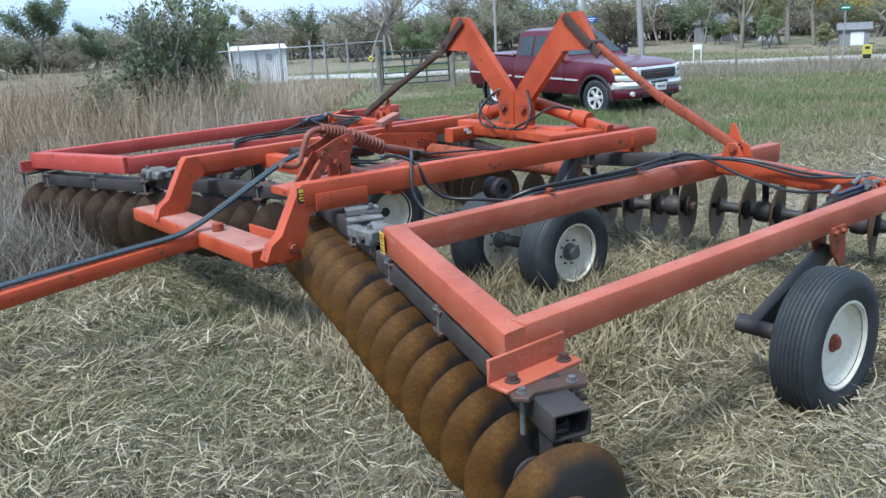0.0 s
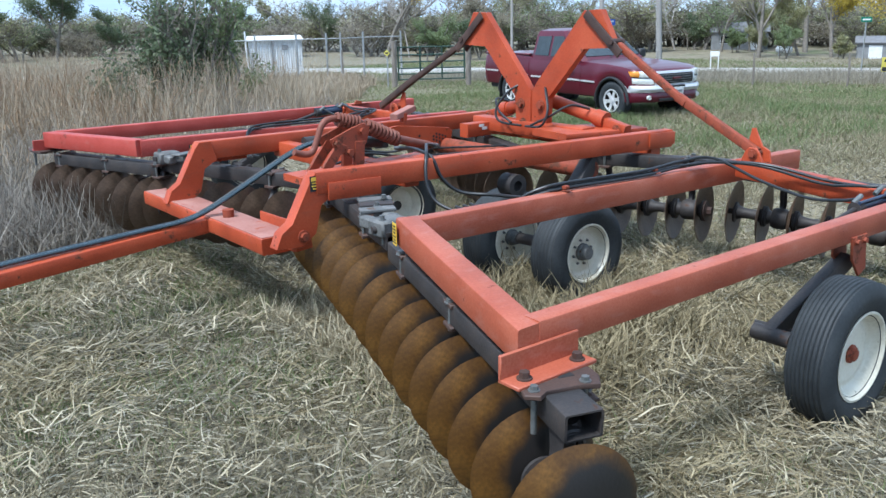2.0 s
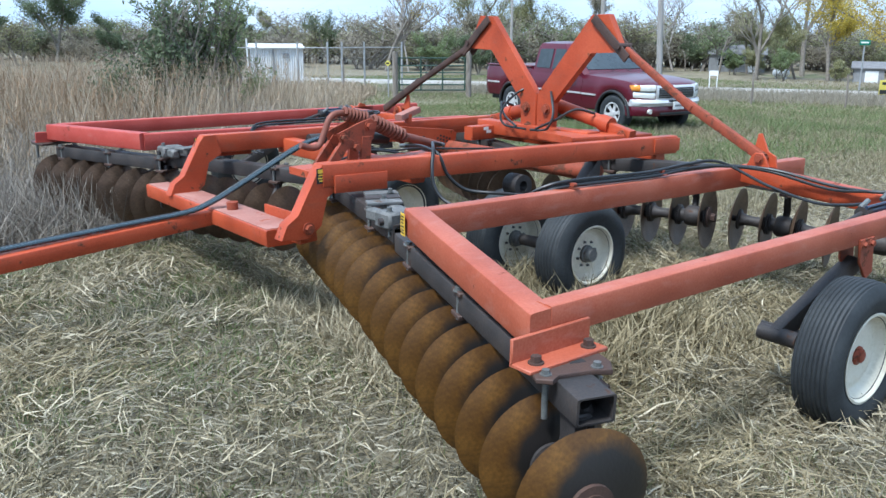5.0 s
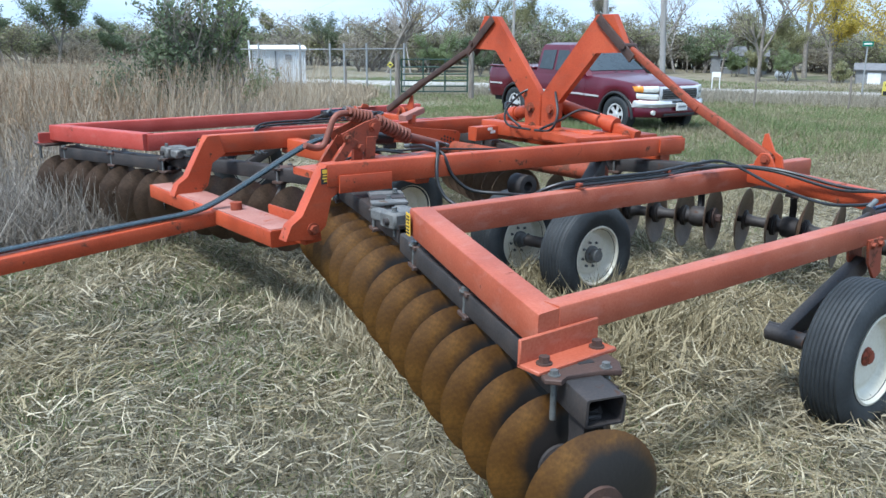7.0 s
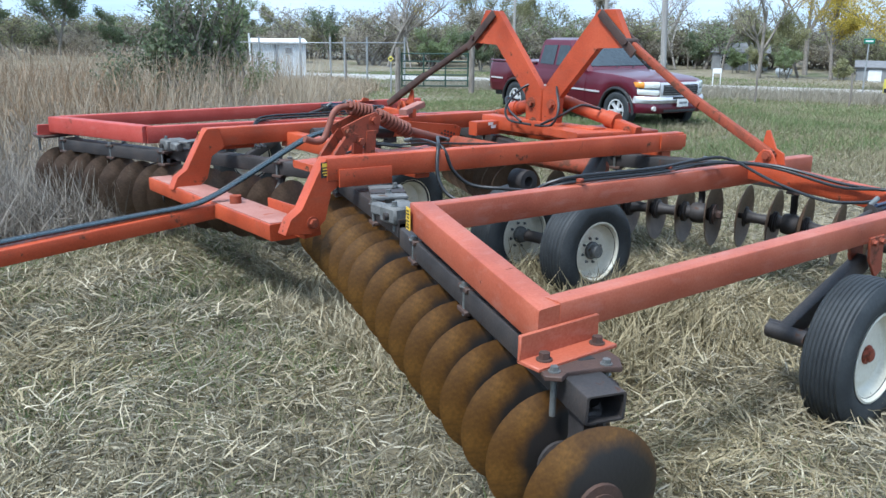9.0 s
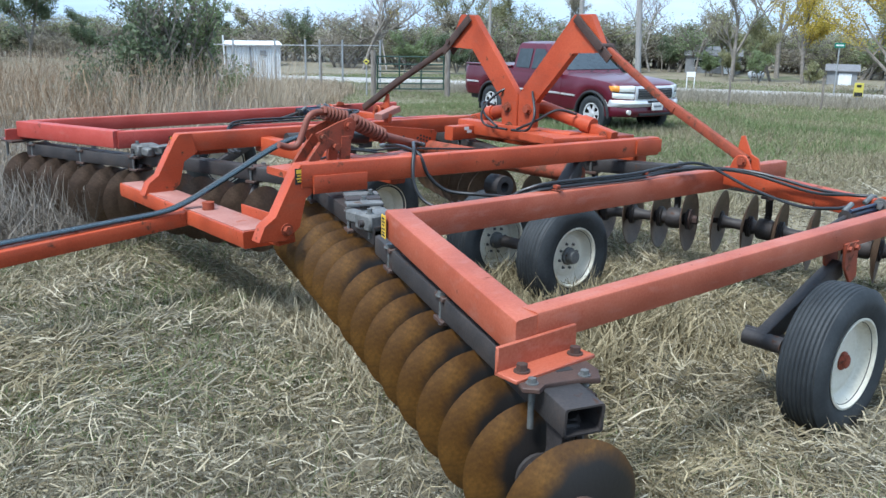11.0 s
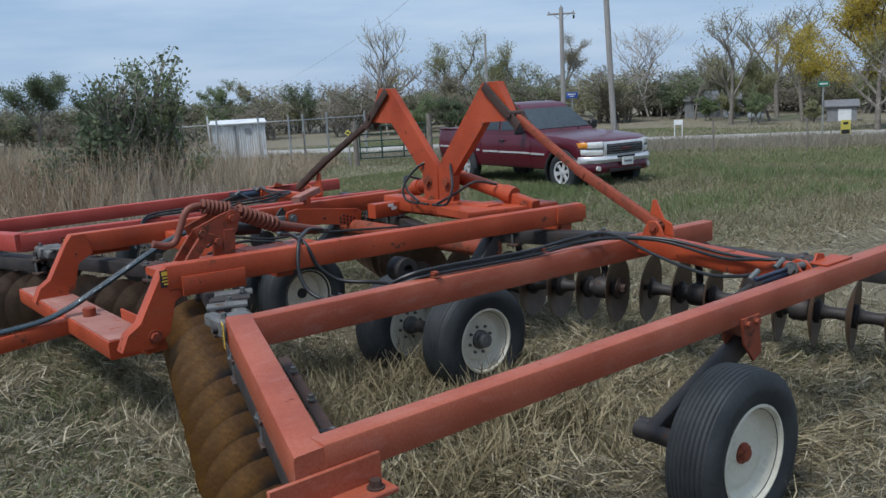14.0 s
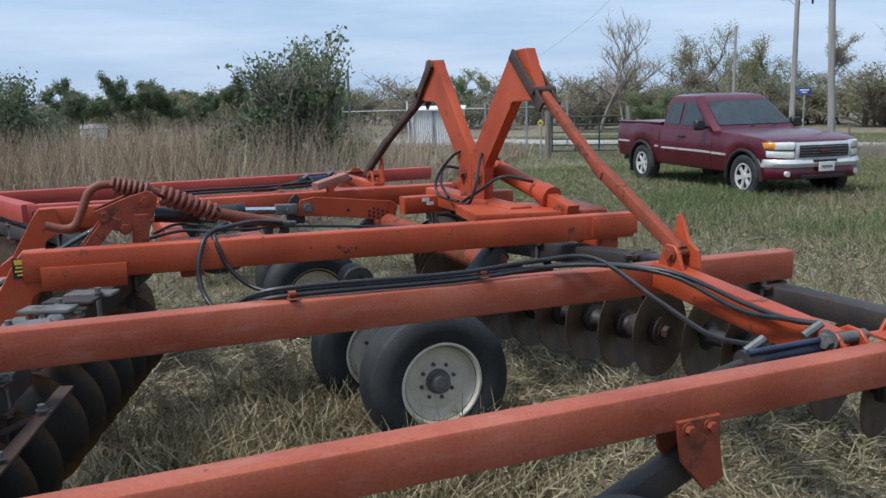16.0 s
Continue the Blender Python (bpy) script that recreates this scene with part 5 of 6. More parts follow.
far_trees = [
    ("tree", (12.6, 56.0), 5.0, 21, "broad dark tree behind the weeds", leaf_dark, 2600, 0.26, 0.9), ("tree", (9.8, 57.0), 3.6, 22, "dark tree in the distant row", leaf_dark, 1700, 0.26, 0.9),
    ("tree", (16.0, 55.0), 3.0, 23, "low dark tree in the distant row", leaf_dark, 1500, 0.24, 0.9),
    ("tree", (-6.0, 67.0), 3.6, 24, "dark green tree in the distant row", leaf_dark, 1600, 0.28, 0.9), ("tree", (-1.5, 68.0), 4.0, 25, "dark green tree in the distant row", leaf_dark, 1800, 0.28, 0.9),
    ("tree", (3.5, 68.0), 4.2, 26, "dark green tree in the distant row", leaf_dark, 1800, 0.28, 0.9), ("tree", (6.5, 67.0), 3.4, 27, "dark green tree in the distant row", leaf_dark, 1500, 0.26, 0.9),
    ("tree", (10.5, 67.0), 2.6, 28, "dark green tree in the distant row", leaf_dark, 1200, 0.26, 0.9), ("tree", (-10.5, 66.0), 3.2, 29, "dark green tree in the distant row", leaf_dark, 1400, 0.28, 0.9),
    ("tree", (1.0, 52.0), 3.4, 65, "dense dark green tree in the distant row", leaf_dark, 2600, 0.24, 0.9), ("tree", (2.8, 52.6), 3.3, 66, "dense dark green tree in the distant row", leaf_dark, 2600, 0.24, 0.9),
    ("tree", (4.4, 52.0), 2.7, 67, "low dark green tree in the distant row", leaf_dark, 2200, 0.24, 0.9), ("tree", (6.0, 52.4), 2.5, 68, "low dark green tree in the distant row", leaf_dark, 2200, 0.24, 0.9),
    ("tree", (-1.0, 52.2), 3.2, 69, "dense dark green tree in the distant row", leaf_dark, 2400, 0.24, 0.9), ("tree", (23.7, 52.6), 3.2, 30, "round green tree behind the shed", leaf_green, 1500, 0.22, 0.8), ("tree", (25.3, 51.9), 3.1, 31, "olive autumn tree behind the shed", leaf_olive, 1300, 0.22, 0.8),
    ("tree", (28.8, 50.0), 3.6, 32, "upright dark green tree behind the fence", leaf_dark, 1300, 0.2, 0.6), ("tree", (21.0, 53.5), 2.4, 33, "grey-brown scrub tree behind the shed", leaf_tan, 1000, 0.2, 0.9),
    ("tree", (26.6, 39.7), 5.2, 34, "slender tree, half bare, with yellow leaves", leaf_yellow, 380, 0.16, 0.5), ("tree", (27.6, 38.8), 3.9, 35, "bare slender grey tree", None, 0, 0.1, 0.28),
    ("bush", (25.7, 34.2), 2.4, 36, "dense green hedge bush behind the gate", leaf_green, 2200, 0.18, 0.9), ("bush", (28.2, 33.5), 2.2, 37, "dense dark hedge bush behind the gate", leaf_dark, 2000, 0.18, 0.9),
    ("bush", (31.0, 36.0), 2.6, 38, "grey-brown scrub behind the field", leaf_tan, 1600, 0.18, 0.9), ("tree", (33.5, 40.0), 3.4, 39, "greyish autumn tree with thin foliage", leaf_tan, 1300, 0.2, 0.8),
    ("tree", (37.5, 44.0), 5.6, 40, "tall olive autumn tree with a loose crown", leaf_olive, 1500, 0.22, 0.8), ("tree", (39.0, 42.4), 4.4, 41, "olive autumn tree in the far row", leaf_olive, 1500, 0.22, 0.8),
    ("tree", (41.0, 40.8), 4.8, 42, "pale olive autumn tree", leaf_olive, 1400, 0.22, 0.8), ("tree", (43.5, 39.0), 4.4, 43, "pale tan autumn tree", leaf_tan, 1300, 0.22, 0.8),
    ("tree", (42.6, 31.5), 5.4, 44, "bare pale-barked tree with a round crown", None, 0, 0.1, 0.8), ("bush", (42.0, 33.0), 2.4, 45, "dark green bush beside the bare tree", leaf_dark, 1500, 0.2, 0.9),
    ("bush", (42.8, 30.4), 2.2, 46, "dark green bush beside the bare tree", leaf_dark, 1400, 0.2, 0.9), ("tree", (41.2, 27.2), 3.4, 47, "tan autumn tree by the houses", leaf_tan, 1200, 0.2, 0.8),
    ("tree", (37.0, 22.2), 5.4, 48, "tall thin tree with sparse pale green leaves", leaf_olive, 500, 0.2, 0.6), ("tree", (42.4, 22.8), 6.6, 49, "tall half-bare tree with heavy limbs", leaf_olive, 250, 0.2, 0.8),
    ("tree", (38.8, 19.4), 4.6, 50, "golden autumn tree with a full crown", leaf_yellow, 2300, 0.2, 0.8), ("tree", (39.5, 21.5), 3.6, 51, "olive green tree by the house", leaf_olive, 1800, 0.2, 0.8),
    ("bush", (36.6, 20.6), 1.7, 52, "green bush by the house", leaf_green, 1200, 0.16, 0.9), ("tree", (33.6, 12.6), 5.8, 53, "golden autumn tree near the road", leaf_yellow, 4200, 0.18, 0.8),
    ("tree", (31.6, 10.8), 6.0, 54, "green and yellow tree near the road", leaf_olive, 3200, 0.18, 0.8), ("tree", (31.0, 12.0), 5.0, 55, "golden autumn tree near the road", leaf_yellow, 3600, 0.18, 0.8),
    ("bush", (40.6, 25.9), 1.5, 61, "green bush before the pale house", leaf_green, 1200, 0.18, 0.9), ("bush", (41.6, 25.0), 1.8, 62, "olive bush before the pale house", leaf_olive, 1200, 0.18, 0.9),
    ("tree", (42.5, 26.2), 3.2, 63, "olive tree before the pale house", leaf_olive, 1500, 0.2, 0.8), ("bush", (37.8, 18.4), 1.4, 64, "yellow-green bush beside the garage", leaf_olive, 1000, 0.16, 0.9),
    ("bush", (24.6, 7.6), 2.9, 56, "leafless grey brush by the road", leaf_tan, 500, 0.1, 0.9), ("bush", (25.8, 8.4), 3.2, 57, "leafless grey brush by the road", None, 0, 0.1, 0.9),
    ("tree", (27.5, 7.0), 5.5, 58, "dark green tree near the road", leaf_green, 2600, 0.18, 0.8), ("bush", (23.6, 5.6), 2.6, 59, "leafless grey brush by the road", None, 0, 0.1, 0.9)]
for kind, at, height, seed, label, leaf, count, size, spread in far_trees:
    bare = leaf is None
    if math.hypot(at[0], at[1]) > 40:
        at, height, size = beyond(at), height * FAR, size * FAR
    tree(kind, at, height, seed, label, leaf, int(count * 5.5), size * 0.36, spread, 4 if bare or count < 600 else 3, 0.036 * height if leaf is not None else 0.1, pale_bark if bare else bark,
         0.06 if kind == "bush" else 0.28, (4, 5) if bare else (3, 4) if kind == "bush" else (3, 5), kind, 3 if kind == "bush" else 1, "trees and scrub round the field", 0.03 if bare else 0.045)

# scrub along the edge of the far fields
scrub = []
for seed, leaf, look_of in ((71, leaf_tan, "grey-tan leafless scrub"), (72, leaf_olive, "olive autumn scrub"), (73, leaf_green, "green scrub"), (74, leaf_tan, "tan autumn scrub"), (75, leaf_olive, "pale olive scrub"), (76, leaf_dark, "dark green scrub")):
    scrub.append(tree("scrub", (70.0 + 2 * (seed - 71), 110.0), 6.6, seed, look_of + " along the far edge of the fields", leaf, 3400, 0.17, 0.9, 3, 0.34, bark, 0.04, (4, 5), "scrub", 5, "scrub along the far field edge"))
rng = random.Random(5)
for k in range(130):
    ang = radians(6 + 98 * k / 129 + rng.uniform(-0.8, 0.8))
    r = rng.uniform(50, 66) if ang < radians(70) else rng.uniform(60, 78)
    x, y = beyond((r * math.cos(ang), r * math.sin(ang)))
    h = rng.uniform(0.72, 1.2)
    m = Matrix.Translation((x, y, gz(x, y))) @ Matrix.Rotation(rng.uniform(0, 6.28), 4, "Z") @ Matrix.Diagonal((h * 1.8, h * 1.8, h, 1))
    copy_thing(rng.choice(scrub[4:] if ang > radians(76) else scrub[:5]), m)

# ---- shed, fence, gate, poles, signs, houses ----
white_sheet = material("weathered_white_sheet", [(0.52, 0.53, 0.53), (0.66, 0.67, 0.67), (0.74, 0.75, 0.75)], 0.55, 0, 1.5, 30, 0.1, spots=(0.30, 0.24, 0.19), spot_scale=3, spot_at=0.66)
galv = material("galvanised_steel", [(0.30, 0.31, 0.31), (0.42, 0.43, 0.43)], 0.5, 0.5, 6, 60, 0.05)
gate_green = material("dark_green_gate_paint", [(0.012, 0.035, 0.025), (0.025, 0.06, 0.042)], 0.5, 0, 6, 60, 0.05)
post_wood = material("weathered_post_wood", [(0.10, 0.085, 0.07), (0.19, 0.165, 0.14), (0.26, 0.235, 0.205)], 0.9, 0, 3, 40, 0.3, stretch=(6, 6, 1))
pole_wood = material("grey_utility_pole_wood", [(0.20, 0.19, 0.175), (0.30, 0.285, 0.265), (0.36, 0.345, 0.33)], 0.9, 0, 2, 40, 0.3, stretch=(8, 8, 0.6))
grey_sheet = material("grey_house_siding", [(0.16, 0.165, 0.17), (0.24, 0.245, 0.25)], 0.8, 0, 2, 30, 0.1)
roof_grey = material("grey_shingles", [(0.12, 0.12, 0.125), (0.2, 0.2, 0.205)], 0.9, 0, 3, 25, 0.2)
sign_green = material("green_sign_sheet", [(0.0, 0.16, 0.10), (0.01, 0.2, 0.13)], 0.4, 0, 3, 30, 0)
sign_blue = material("blue_sign_sheet", [(0.02, 0.07, 0.32), (0.03, 0.1, 0.4)], 0.4, 0, 3, 30, 0)
sign_yellow = material("yellow_sign_sheet", [(0.50, 0.43, 0.08), (0.62, 0.54, 0.11)], 0.4, 0, 3, 30, 0)

a, b = Vector((11.5, 26.3, 0)), Vector((13.15, 25.5, 0))
shed_turn = math.degrees(math.atan2(b.y - a.y, b.x - a.x))
shed = thing("storage_shed", "small white corrugated metal shed with a low roof behind the weeds", "shed", (a.x, a.y, gz(a.x, a.y)), turn=shed_turn, local=True)
W, D, H = (b - a).length, 1.7, 1.5
bm = bmesh.new()
prof = []
n = 46
for k in range(n + 1):
    prof.append((W * k / n, 0.012 * (1 if k % 2 else -1)))
for (x0, y0), (x1, y1) in zip(prof, prof[1:]):
    v = [bm.verts.new(p) for p in ((x0, y0, 0), (x1, y1, 0), (x1, y1, H), (x0, y0, H))]
    bm.faces.new(v)
for x in (0.0, W):
    box(bm, (x - 0.02, 0.0, 0.0), (x + 0.02, D, H), 0.004)
box(bm, (0, D - 0.03, 0), (W, D, H + 0.1), 0.004)
part("wall", bm, white_sheet, shed)
bm = bmesh.new()
box(bm, (-0.08, -0.1, 0), (W + 0.08, D + 0.1, 0.06), 0.01, Matrix.Translation((0, 0, H)) @ Matrix.Rotation(radians(3), 4, "X"))
part("roof", bm, white_sheet, shed)
bm = bmesh.new()
box(bm, (W * 0.62, -0.03, H * 0.78), (W * 0.74, -0.014, H * 0.9), 0.003)
part("vent", bm, grey_sheet, shed)
bm = bmesh.new()
box(bm, (W * 0.42, -0.035, 0.05), (W * 0.45, -0.014, H * 0.98), 0.003)
part("door_post", bm, grey_sheet, shed)
part("corner_pole", rod((-0.06, -0.05, 0), (-0.12, -0.05, H + 0.35), 0.03, 8), white_sheet, shed)

fence = thing("chain_link_fence", "galvanised chain-link fence beside the white shed", "fence", (13.3, 25.2, gz(13.3, 25.2)))
posts = [Vector(p) for p in ((9.0, 26.2, 0), (11.2, 25.2, 0), (12.4, 24.5, 0), (13.3, 24.0, 0), (13.75, 23.8, 0), (15.2, 24.6, 0), (16.6, 24.2, 0))]
for p in posts:
    z = gz(p.x, p.y)
    part("fence_post", rod((p.x, p.y, z - 0.1), (p.x, p.y, z + 1.75), 0.035, 8), galv, fence)
for p, q in zip(posts, posts[1:]):
    zp, zq = gz(p.x, p.y), gz(q.x, q.y)
    part("top_rail", rod((p.x, p.y, zp + 1.55), (q.x, q.y, zq + 1.55), 0.02, 6), galv, fence)
    bm = bmesh.new()
    m = int((q - p).length / 0.16)
    for k in range(-10, m):
        for sgn in (1, -1):
            u0, u1 = k / m, (k + 10) / m
            z0, z1 = 0.05, 1.5
            if u0 < 0:
                z0, u0 = z0 + (z1 - z0) * (-u0) / (u1 - u0), 0
            if u1 > 1:
                z1, u1 = z0 + (z1 - z0) * (1 - u0) / (u1 - u0), 1
            if u1 <= u0:
                continue
            if sgn < 0:
                u0, u1 = 1 - u0, 1 - u1
            a0, a1 = p.lerp(q, u0), p.lerp(q, u1)
            pipe([(a0.x, a0.y, zp + z0), (a1.x, a1.y, zp + z1)], 0.002, 3, bm, 1)
    tagged(part("wire_mesh", bm, galv, fence), kind="stuff")

gate = thing("field_gate", "dark green tubular steel field gate, closed", "gate", (14.6, 20.0, gz(14.6, 20.0)))
g0, g1 = Vector((13.85, 20.5, gz(13.85, 20.5))), Vector((15.6, 19.3, gz(15.6, 19.3)))
UP = Vector((0, 0, 1))
for z in (0.25, 0.42, 0.6, 0.8, 1.02, 1.26):
    part("gate_bar", rod(g0 + UP * z, g1 + UP * z, 0.022, 8), gate_green, gate)
for u in (0.0, 0.33, 0.66, 1.0):
    q = g0.lerp(g1, u)
    part("gate_upright", rod(q + UP * 0.22, q + UP * 1.29, 0.026, 8), gate_green, gate)
for q, h in ((g0 - (g1 - g0) * 0.06, 1.45), (g1 + (g1 - g0) * 0.06, 1.55)):
    part("gate_post", rod(q - UP * 0.1, q + UP * h, 0.09, 10), post_wood, gate)

for x, y, h in ((20.8, 12.2, 0.95), (22.1, 10.0, 0.95), (19.4, 14.6, 0.95), (23.4, 7.7, 0.9), (18.0, 16.6, 0.95), (12.8, 22.2, 1.2), (6.2, 16.1, 2.5)):
    z = gz(x, y)
    p = thing("fence_post", "thin weathered fence post in the grass", "fence post", (x, y, z), "field fence posts")
    part("post", pipe([(x, y, z - 0.1), (x + 0.02, y, z + h * 0.5), (x + 0.01, y + 0.02, z + h)], 0.03, 7, None, 3), post_wood, p)

px, py = 15.1, 11.2
pole = thing("utility_pole", "tall plain grey wooden pole behind the truck", "utility pole", (px, py, gz(px, py)))
part("shaft", pipe([(px + 0.06, py - 0.05, -0.5), (px - 0.04, py + 0.04, 2.0), (px - 0.24, py + 0.22, 8.6)], 0.078, 14, None, 3, 0.062), pole_wood, pole)
pole2 = thing("utility_pole", "grey wooden utility pole with a crossarm and insulators", "utility pole", (22.3, 19.5, gz(22.3, 19.5)))
part("shaft", pipe([(22.3, 19.5, -0.6), (22.3, 19.5, 2.4), (22.3, 19.5, 4.85)], 0.10, 12, None, 3, 0.07), pole_wood, pole2)
arm_d = Vector((0.76, -0.65, 0))
top = Vector((22.3, 19.5, 4.66))
arm = part("crossarm", beam(top - arm_d * 0.5, top + arm_d * 0.5, 0.055, 0.065), pole_wood, pole2)
for s in (-1, 1):
    part("brace", rod(top + arm_d * 0.3 * s - UP * 0.04, top - UP * 0.28, 0.012, 6), galv, pole2)
    part("insulator", lathe([(0, 0), (0.022, 0), (0.026, 0.022), (0.016, 0.04), (0.022, 0.058), (0, 0.075)], 10, None, Matrix.Translation(top + arm_d * 0.44 * s)), grey_sheet, arm)
part("insulator", lathe([(0, 0), (0.022, 0), (0.026, 0.022), (0.016, 0.04), (0.022, 0.058), (0, 0.075)], 10, None, Matrix.Translation(top + UP * 0.2)), grey_sheet, arm)
part("transformer_jar", lathe([(0, -0.09), (0.035, -0.08), (0.035, 0.045), (0, 0.055)], 10, None, Matrix.Translation(top + arm_d * 0.45 - UP * 0.14)), dark_steel, arm)
pole3 = thing("utility_pole", "distant thin wooden pole above the trees", "utility pole", (68.5, 74.5, gz(68.5, 74.5)))
part("shaft", pipe([(68.5, 74.5, -3.5), (68.5, 74.5, 3.0), (68.5, 74.5, 8.6)], 0.16, 8, None, 2, 0.13), pole_wood, pole3)
wire = thing("overhead_wire", "thin overhead wire sagging across the sky", "wire", (px, py, 8.5))
part("strand", pipe([(px, py + 0.02, 8.5), (18.9, 24.0, 5.6), (25.3, 38.0, 5.0), (33.8, 60.0, 3.8), (46.0, 92.0, 2.2)], 0.007, 5, None, 8), galv, wire)


def sign(name, label, at, h, size, mat, turn, bars=(), post=galv, diamond=False):
    x, y = at
    z = gz(x, y)
    ob = thing(name, label, "sign", (x, y, z), turn=turn, local=True)
    part("post", rod((0, 0, -0.1), (0, 0, h), 0.025, 8), post, ob)
    w, t = size
    bm = bmesh.new()
    if diamond:
        plate([(-w / 2, 0), (0, -t / 2), (w / 2, 0), (0, t / 2)], 0.012, bm, Matrix.Translation((0, -0.03, h - t / 2)) @ Matrix.Rotation(radians(90), 4, "X"))
    else:
        plate([(-w / 2, -t / 2), (w / 2, -t / 2), (w / 2, t / 2), (-w / 2, t / 2)], 0.012, bm, Matrix.Translation((0, -0.03, h - t / 2)) @ Matrix.Rotation(radians(90), 4, "X"))
    panel = part("panel", bm, mat, ob)
    for u, v, bw, bh, bmat in bars:
        bm = bmesh.new()
        box(bm, (u - bw / 2, -0.042, h - t / 2 + v - bh / 2), (u + bw / 2, -0.037, h - t / 2 + v + bh / 2), 0.001)
        part("lettering", bm, bmat, panel)
    return ob


FACE = -52
sign("street_sign", "green street name sign with white lettering on a thin post", (26.7, 11.9), 1.93, (0.33, 0.16), sign_green, FACE, ((0.0, 0.0, 0.24, 0.05, white_label),))
sign("hydrant_marker_sign", "small yellow sign by the gate post", (13.6, 20.75), 1.2, (0.21, 0.21), sign_yellow, FACE, ((0.0, 0.0, 0.1, 0.05, black),), galv, True)
sign("yard_sign", "yellow and black roadside yard sign", (25.2, 10.4), 0.72, (0.28, 0.44), sign_yellow, FACE, ((0.0, 0.12, 0.14, 0.08, black), (0.0, -0.14, 0.24, 0.13, black)))
sign("blue_road_sign", "blue road sign with white lettering", (23.05, 19.75), 2.0, (0.42, 0.22), sign_blue, FACE, ((0, 0.035, 0.3, 0.04, white_label), (0, -0.04, 0.17, 0.04, white_label)))
ob = thing("notice_board", "small white board on two legs across the road", "board", (26.4, 17.4, gz(26.4, 17.4)), turn=FACE, local=True)
bm = bmesh.new()
box(bm, (-0.165, -0.02, 0.56), (0.165, 0.02, 0.75), 0.005)
part("panel", bm, white_sheet, ob)
for x in (-0.14, 0.14):
    part("leg", rod((x, 0, -0.1), (x, 0, 0.57), 0.018, 8), white_sheet, ob)


def house(name, label, at, turn, size, wall, roofmat, rise, doors=(), windows=()):
    w, d, h = size
    ob = thing(name, label, "house", (at[0], at[1], gz(*at) - 0.05), turn=turn, local=True)
    bm = bmesh.new()
    box(bm, (-w / 2, 0, 0), (w / 2, d, h), 0.01)
    part("wall", bm, wall, ob)
    m = Matrix.Translation((0, d / 2, h)) @ Matrix.Rotation(radians(90), 4, "Z") @ Matrix.Rotation(radians(90), 4, "X")
    part("roof", plate([(-d / 2 - 0.25, -0.03), (d / 2 + 0.25, -0.03), (d / 2 + 0.25, 0.06), (0, rise), (-d / 2 - 0.25, 0.06)], w + 0.5, None, m), roofmat, ob)
    for x, dw, dh, mat in doors:
        bm = bmesh.new()
        box(bm, (x - dw / 2, -0.04, 0), (x + dw / 2, 0.01, dh), 0.01)
        part("door", bm, mat, ob)
    for x, z, ww, wh in windows:
        bm = bmesh.new()
        box(bm, (x - ww / 2 - 0.05, -0.04, z - 0.05), (x + ww / 2 + 0.05, 0.01, z + wh + 0.05), 0.01)
        win = part("window", bm, white_sheet, ob)
        bm = bmesh.new()
        box(bm, (x - ww / 2, -0.05, z), (x + ww / 2, -0.035, z + wh), 0.004)
        part("pane", bm, dark_glass, win)
    return ob


dark_glass = material("dark_window_glass", [(0.015, 0.018, 0.02), (0.03, 0.034, 0.037)], 0.08, 0, 2, 20, 0)
house("garage", "low grey garage with a white door under the golden tree", beyond((38.5, 17.3)), -63, (3.0, 3.4, 1.7), grey_sheet, roof_grey, 0.7, ((0.3, 1.3, 1.45, white_sheet),))
house("house", "pale grey house half hidden by trees", beyond((44.0, 27.9)), -55, (7.4, 6.5, 2.4), grey_sheet, roof_grey, 1.3, ((1.9, 1.0, 2.0, white_sheet),), ((-1.8, 0.9, 1.3, 1.0), (0.2, 0.9, 1.1, 1.0)))
house("farm_shed", "distant pale shed beyond the weeds", beyond((0.0, 60.0)), 5, (3.6, 3.2, 1.5), white_sheet, galv, 0.7)
tx, ty = beyond((39.3, 22.2))
tank = thing("propane_tank", "white propane tank across the road", "tank", (tx, ty, gz(tx, ty)), turn=FACE, local=True)
tank.scale = (FAR, FAR, FAR)
part("vessel", lathe([(0, -0.42), (0.1, -0.4), (0.18, -0.33), (0.18, 0.33), (0.1, 0.4), (0, 0.42)], 16, None, Matrix.Translation((0, 0, 0.3)) @ Matrix.Rotation(radians(90), 4, "Y")), white_sheet, tank)
for x in (-0.22, 0.22):
    bm = bmesh.new()
    box(bm, (x - 0.04, -0.12, -0.05), (x + 0.04, 0.12, 0.16), 0.01)
    part("leg", bm, galv, tank)

# ---- the pickup truck ----
maroon = material("maroon_car_paint", [(0.070, 0.0035, 0.012), (0.084, 0.0045, 0.015), (0.10, 0.006, 0.019)], 0.32, 0.15, 1.2, 40, 0.0)
maroon.node_tree.nodes["Principled BSDF"].inputs["Coat Weight"].default_value = 0.28
trim_black = material("black_plastic_trim", [(0.012, 0.012, 0.013), (0.022, 0.022, 0.023)], 0.55, 0, 8, 80, 0.05)
lens_clear = material("clear_lamp_lens", [(0.6944, 0.6944, 0.6496), (0.896, 0.896, 0.8624)], 0.1, 0.3, 14, 90, 0.0)
lens_amber = material("amber_lamp_lens", [(0.62, 0.22, 0.03), (0.75, 0.32, 0.06)], 0.15, 0, 14, 90, 0.0)
alloy = material("silver_alloy", [(0.55, 0.55, 0.55), (0.7, 0.7, 0.7)], 0.4, 0.4, 8, 60, 0.02)
emblem_red = material("red_emblem", [(0.085, 0.008, 0.012), (0.11, 0.012, 0.016)], 0.4, 0, 8, 60, 0.0)
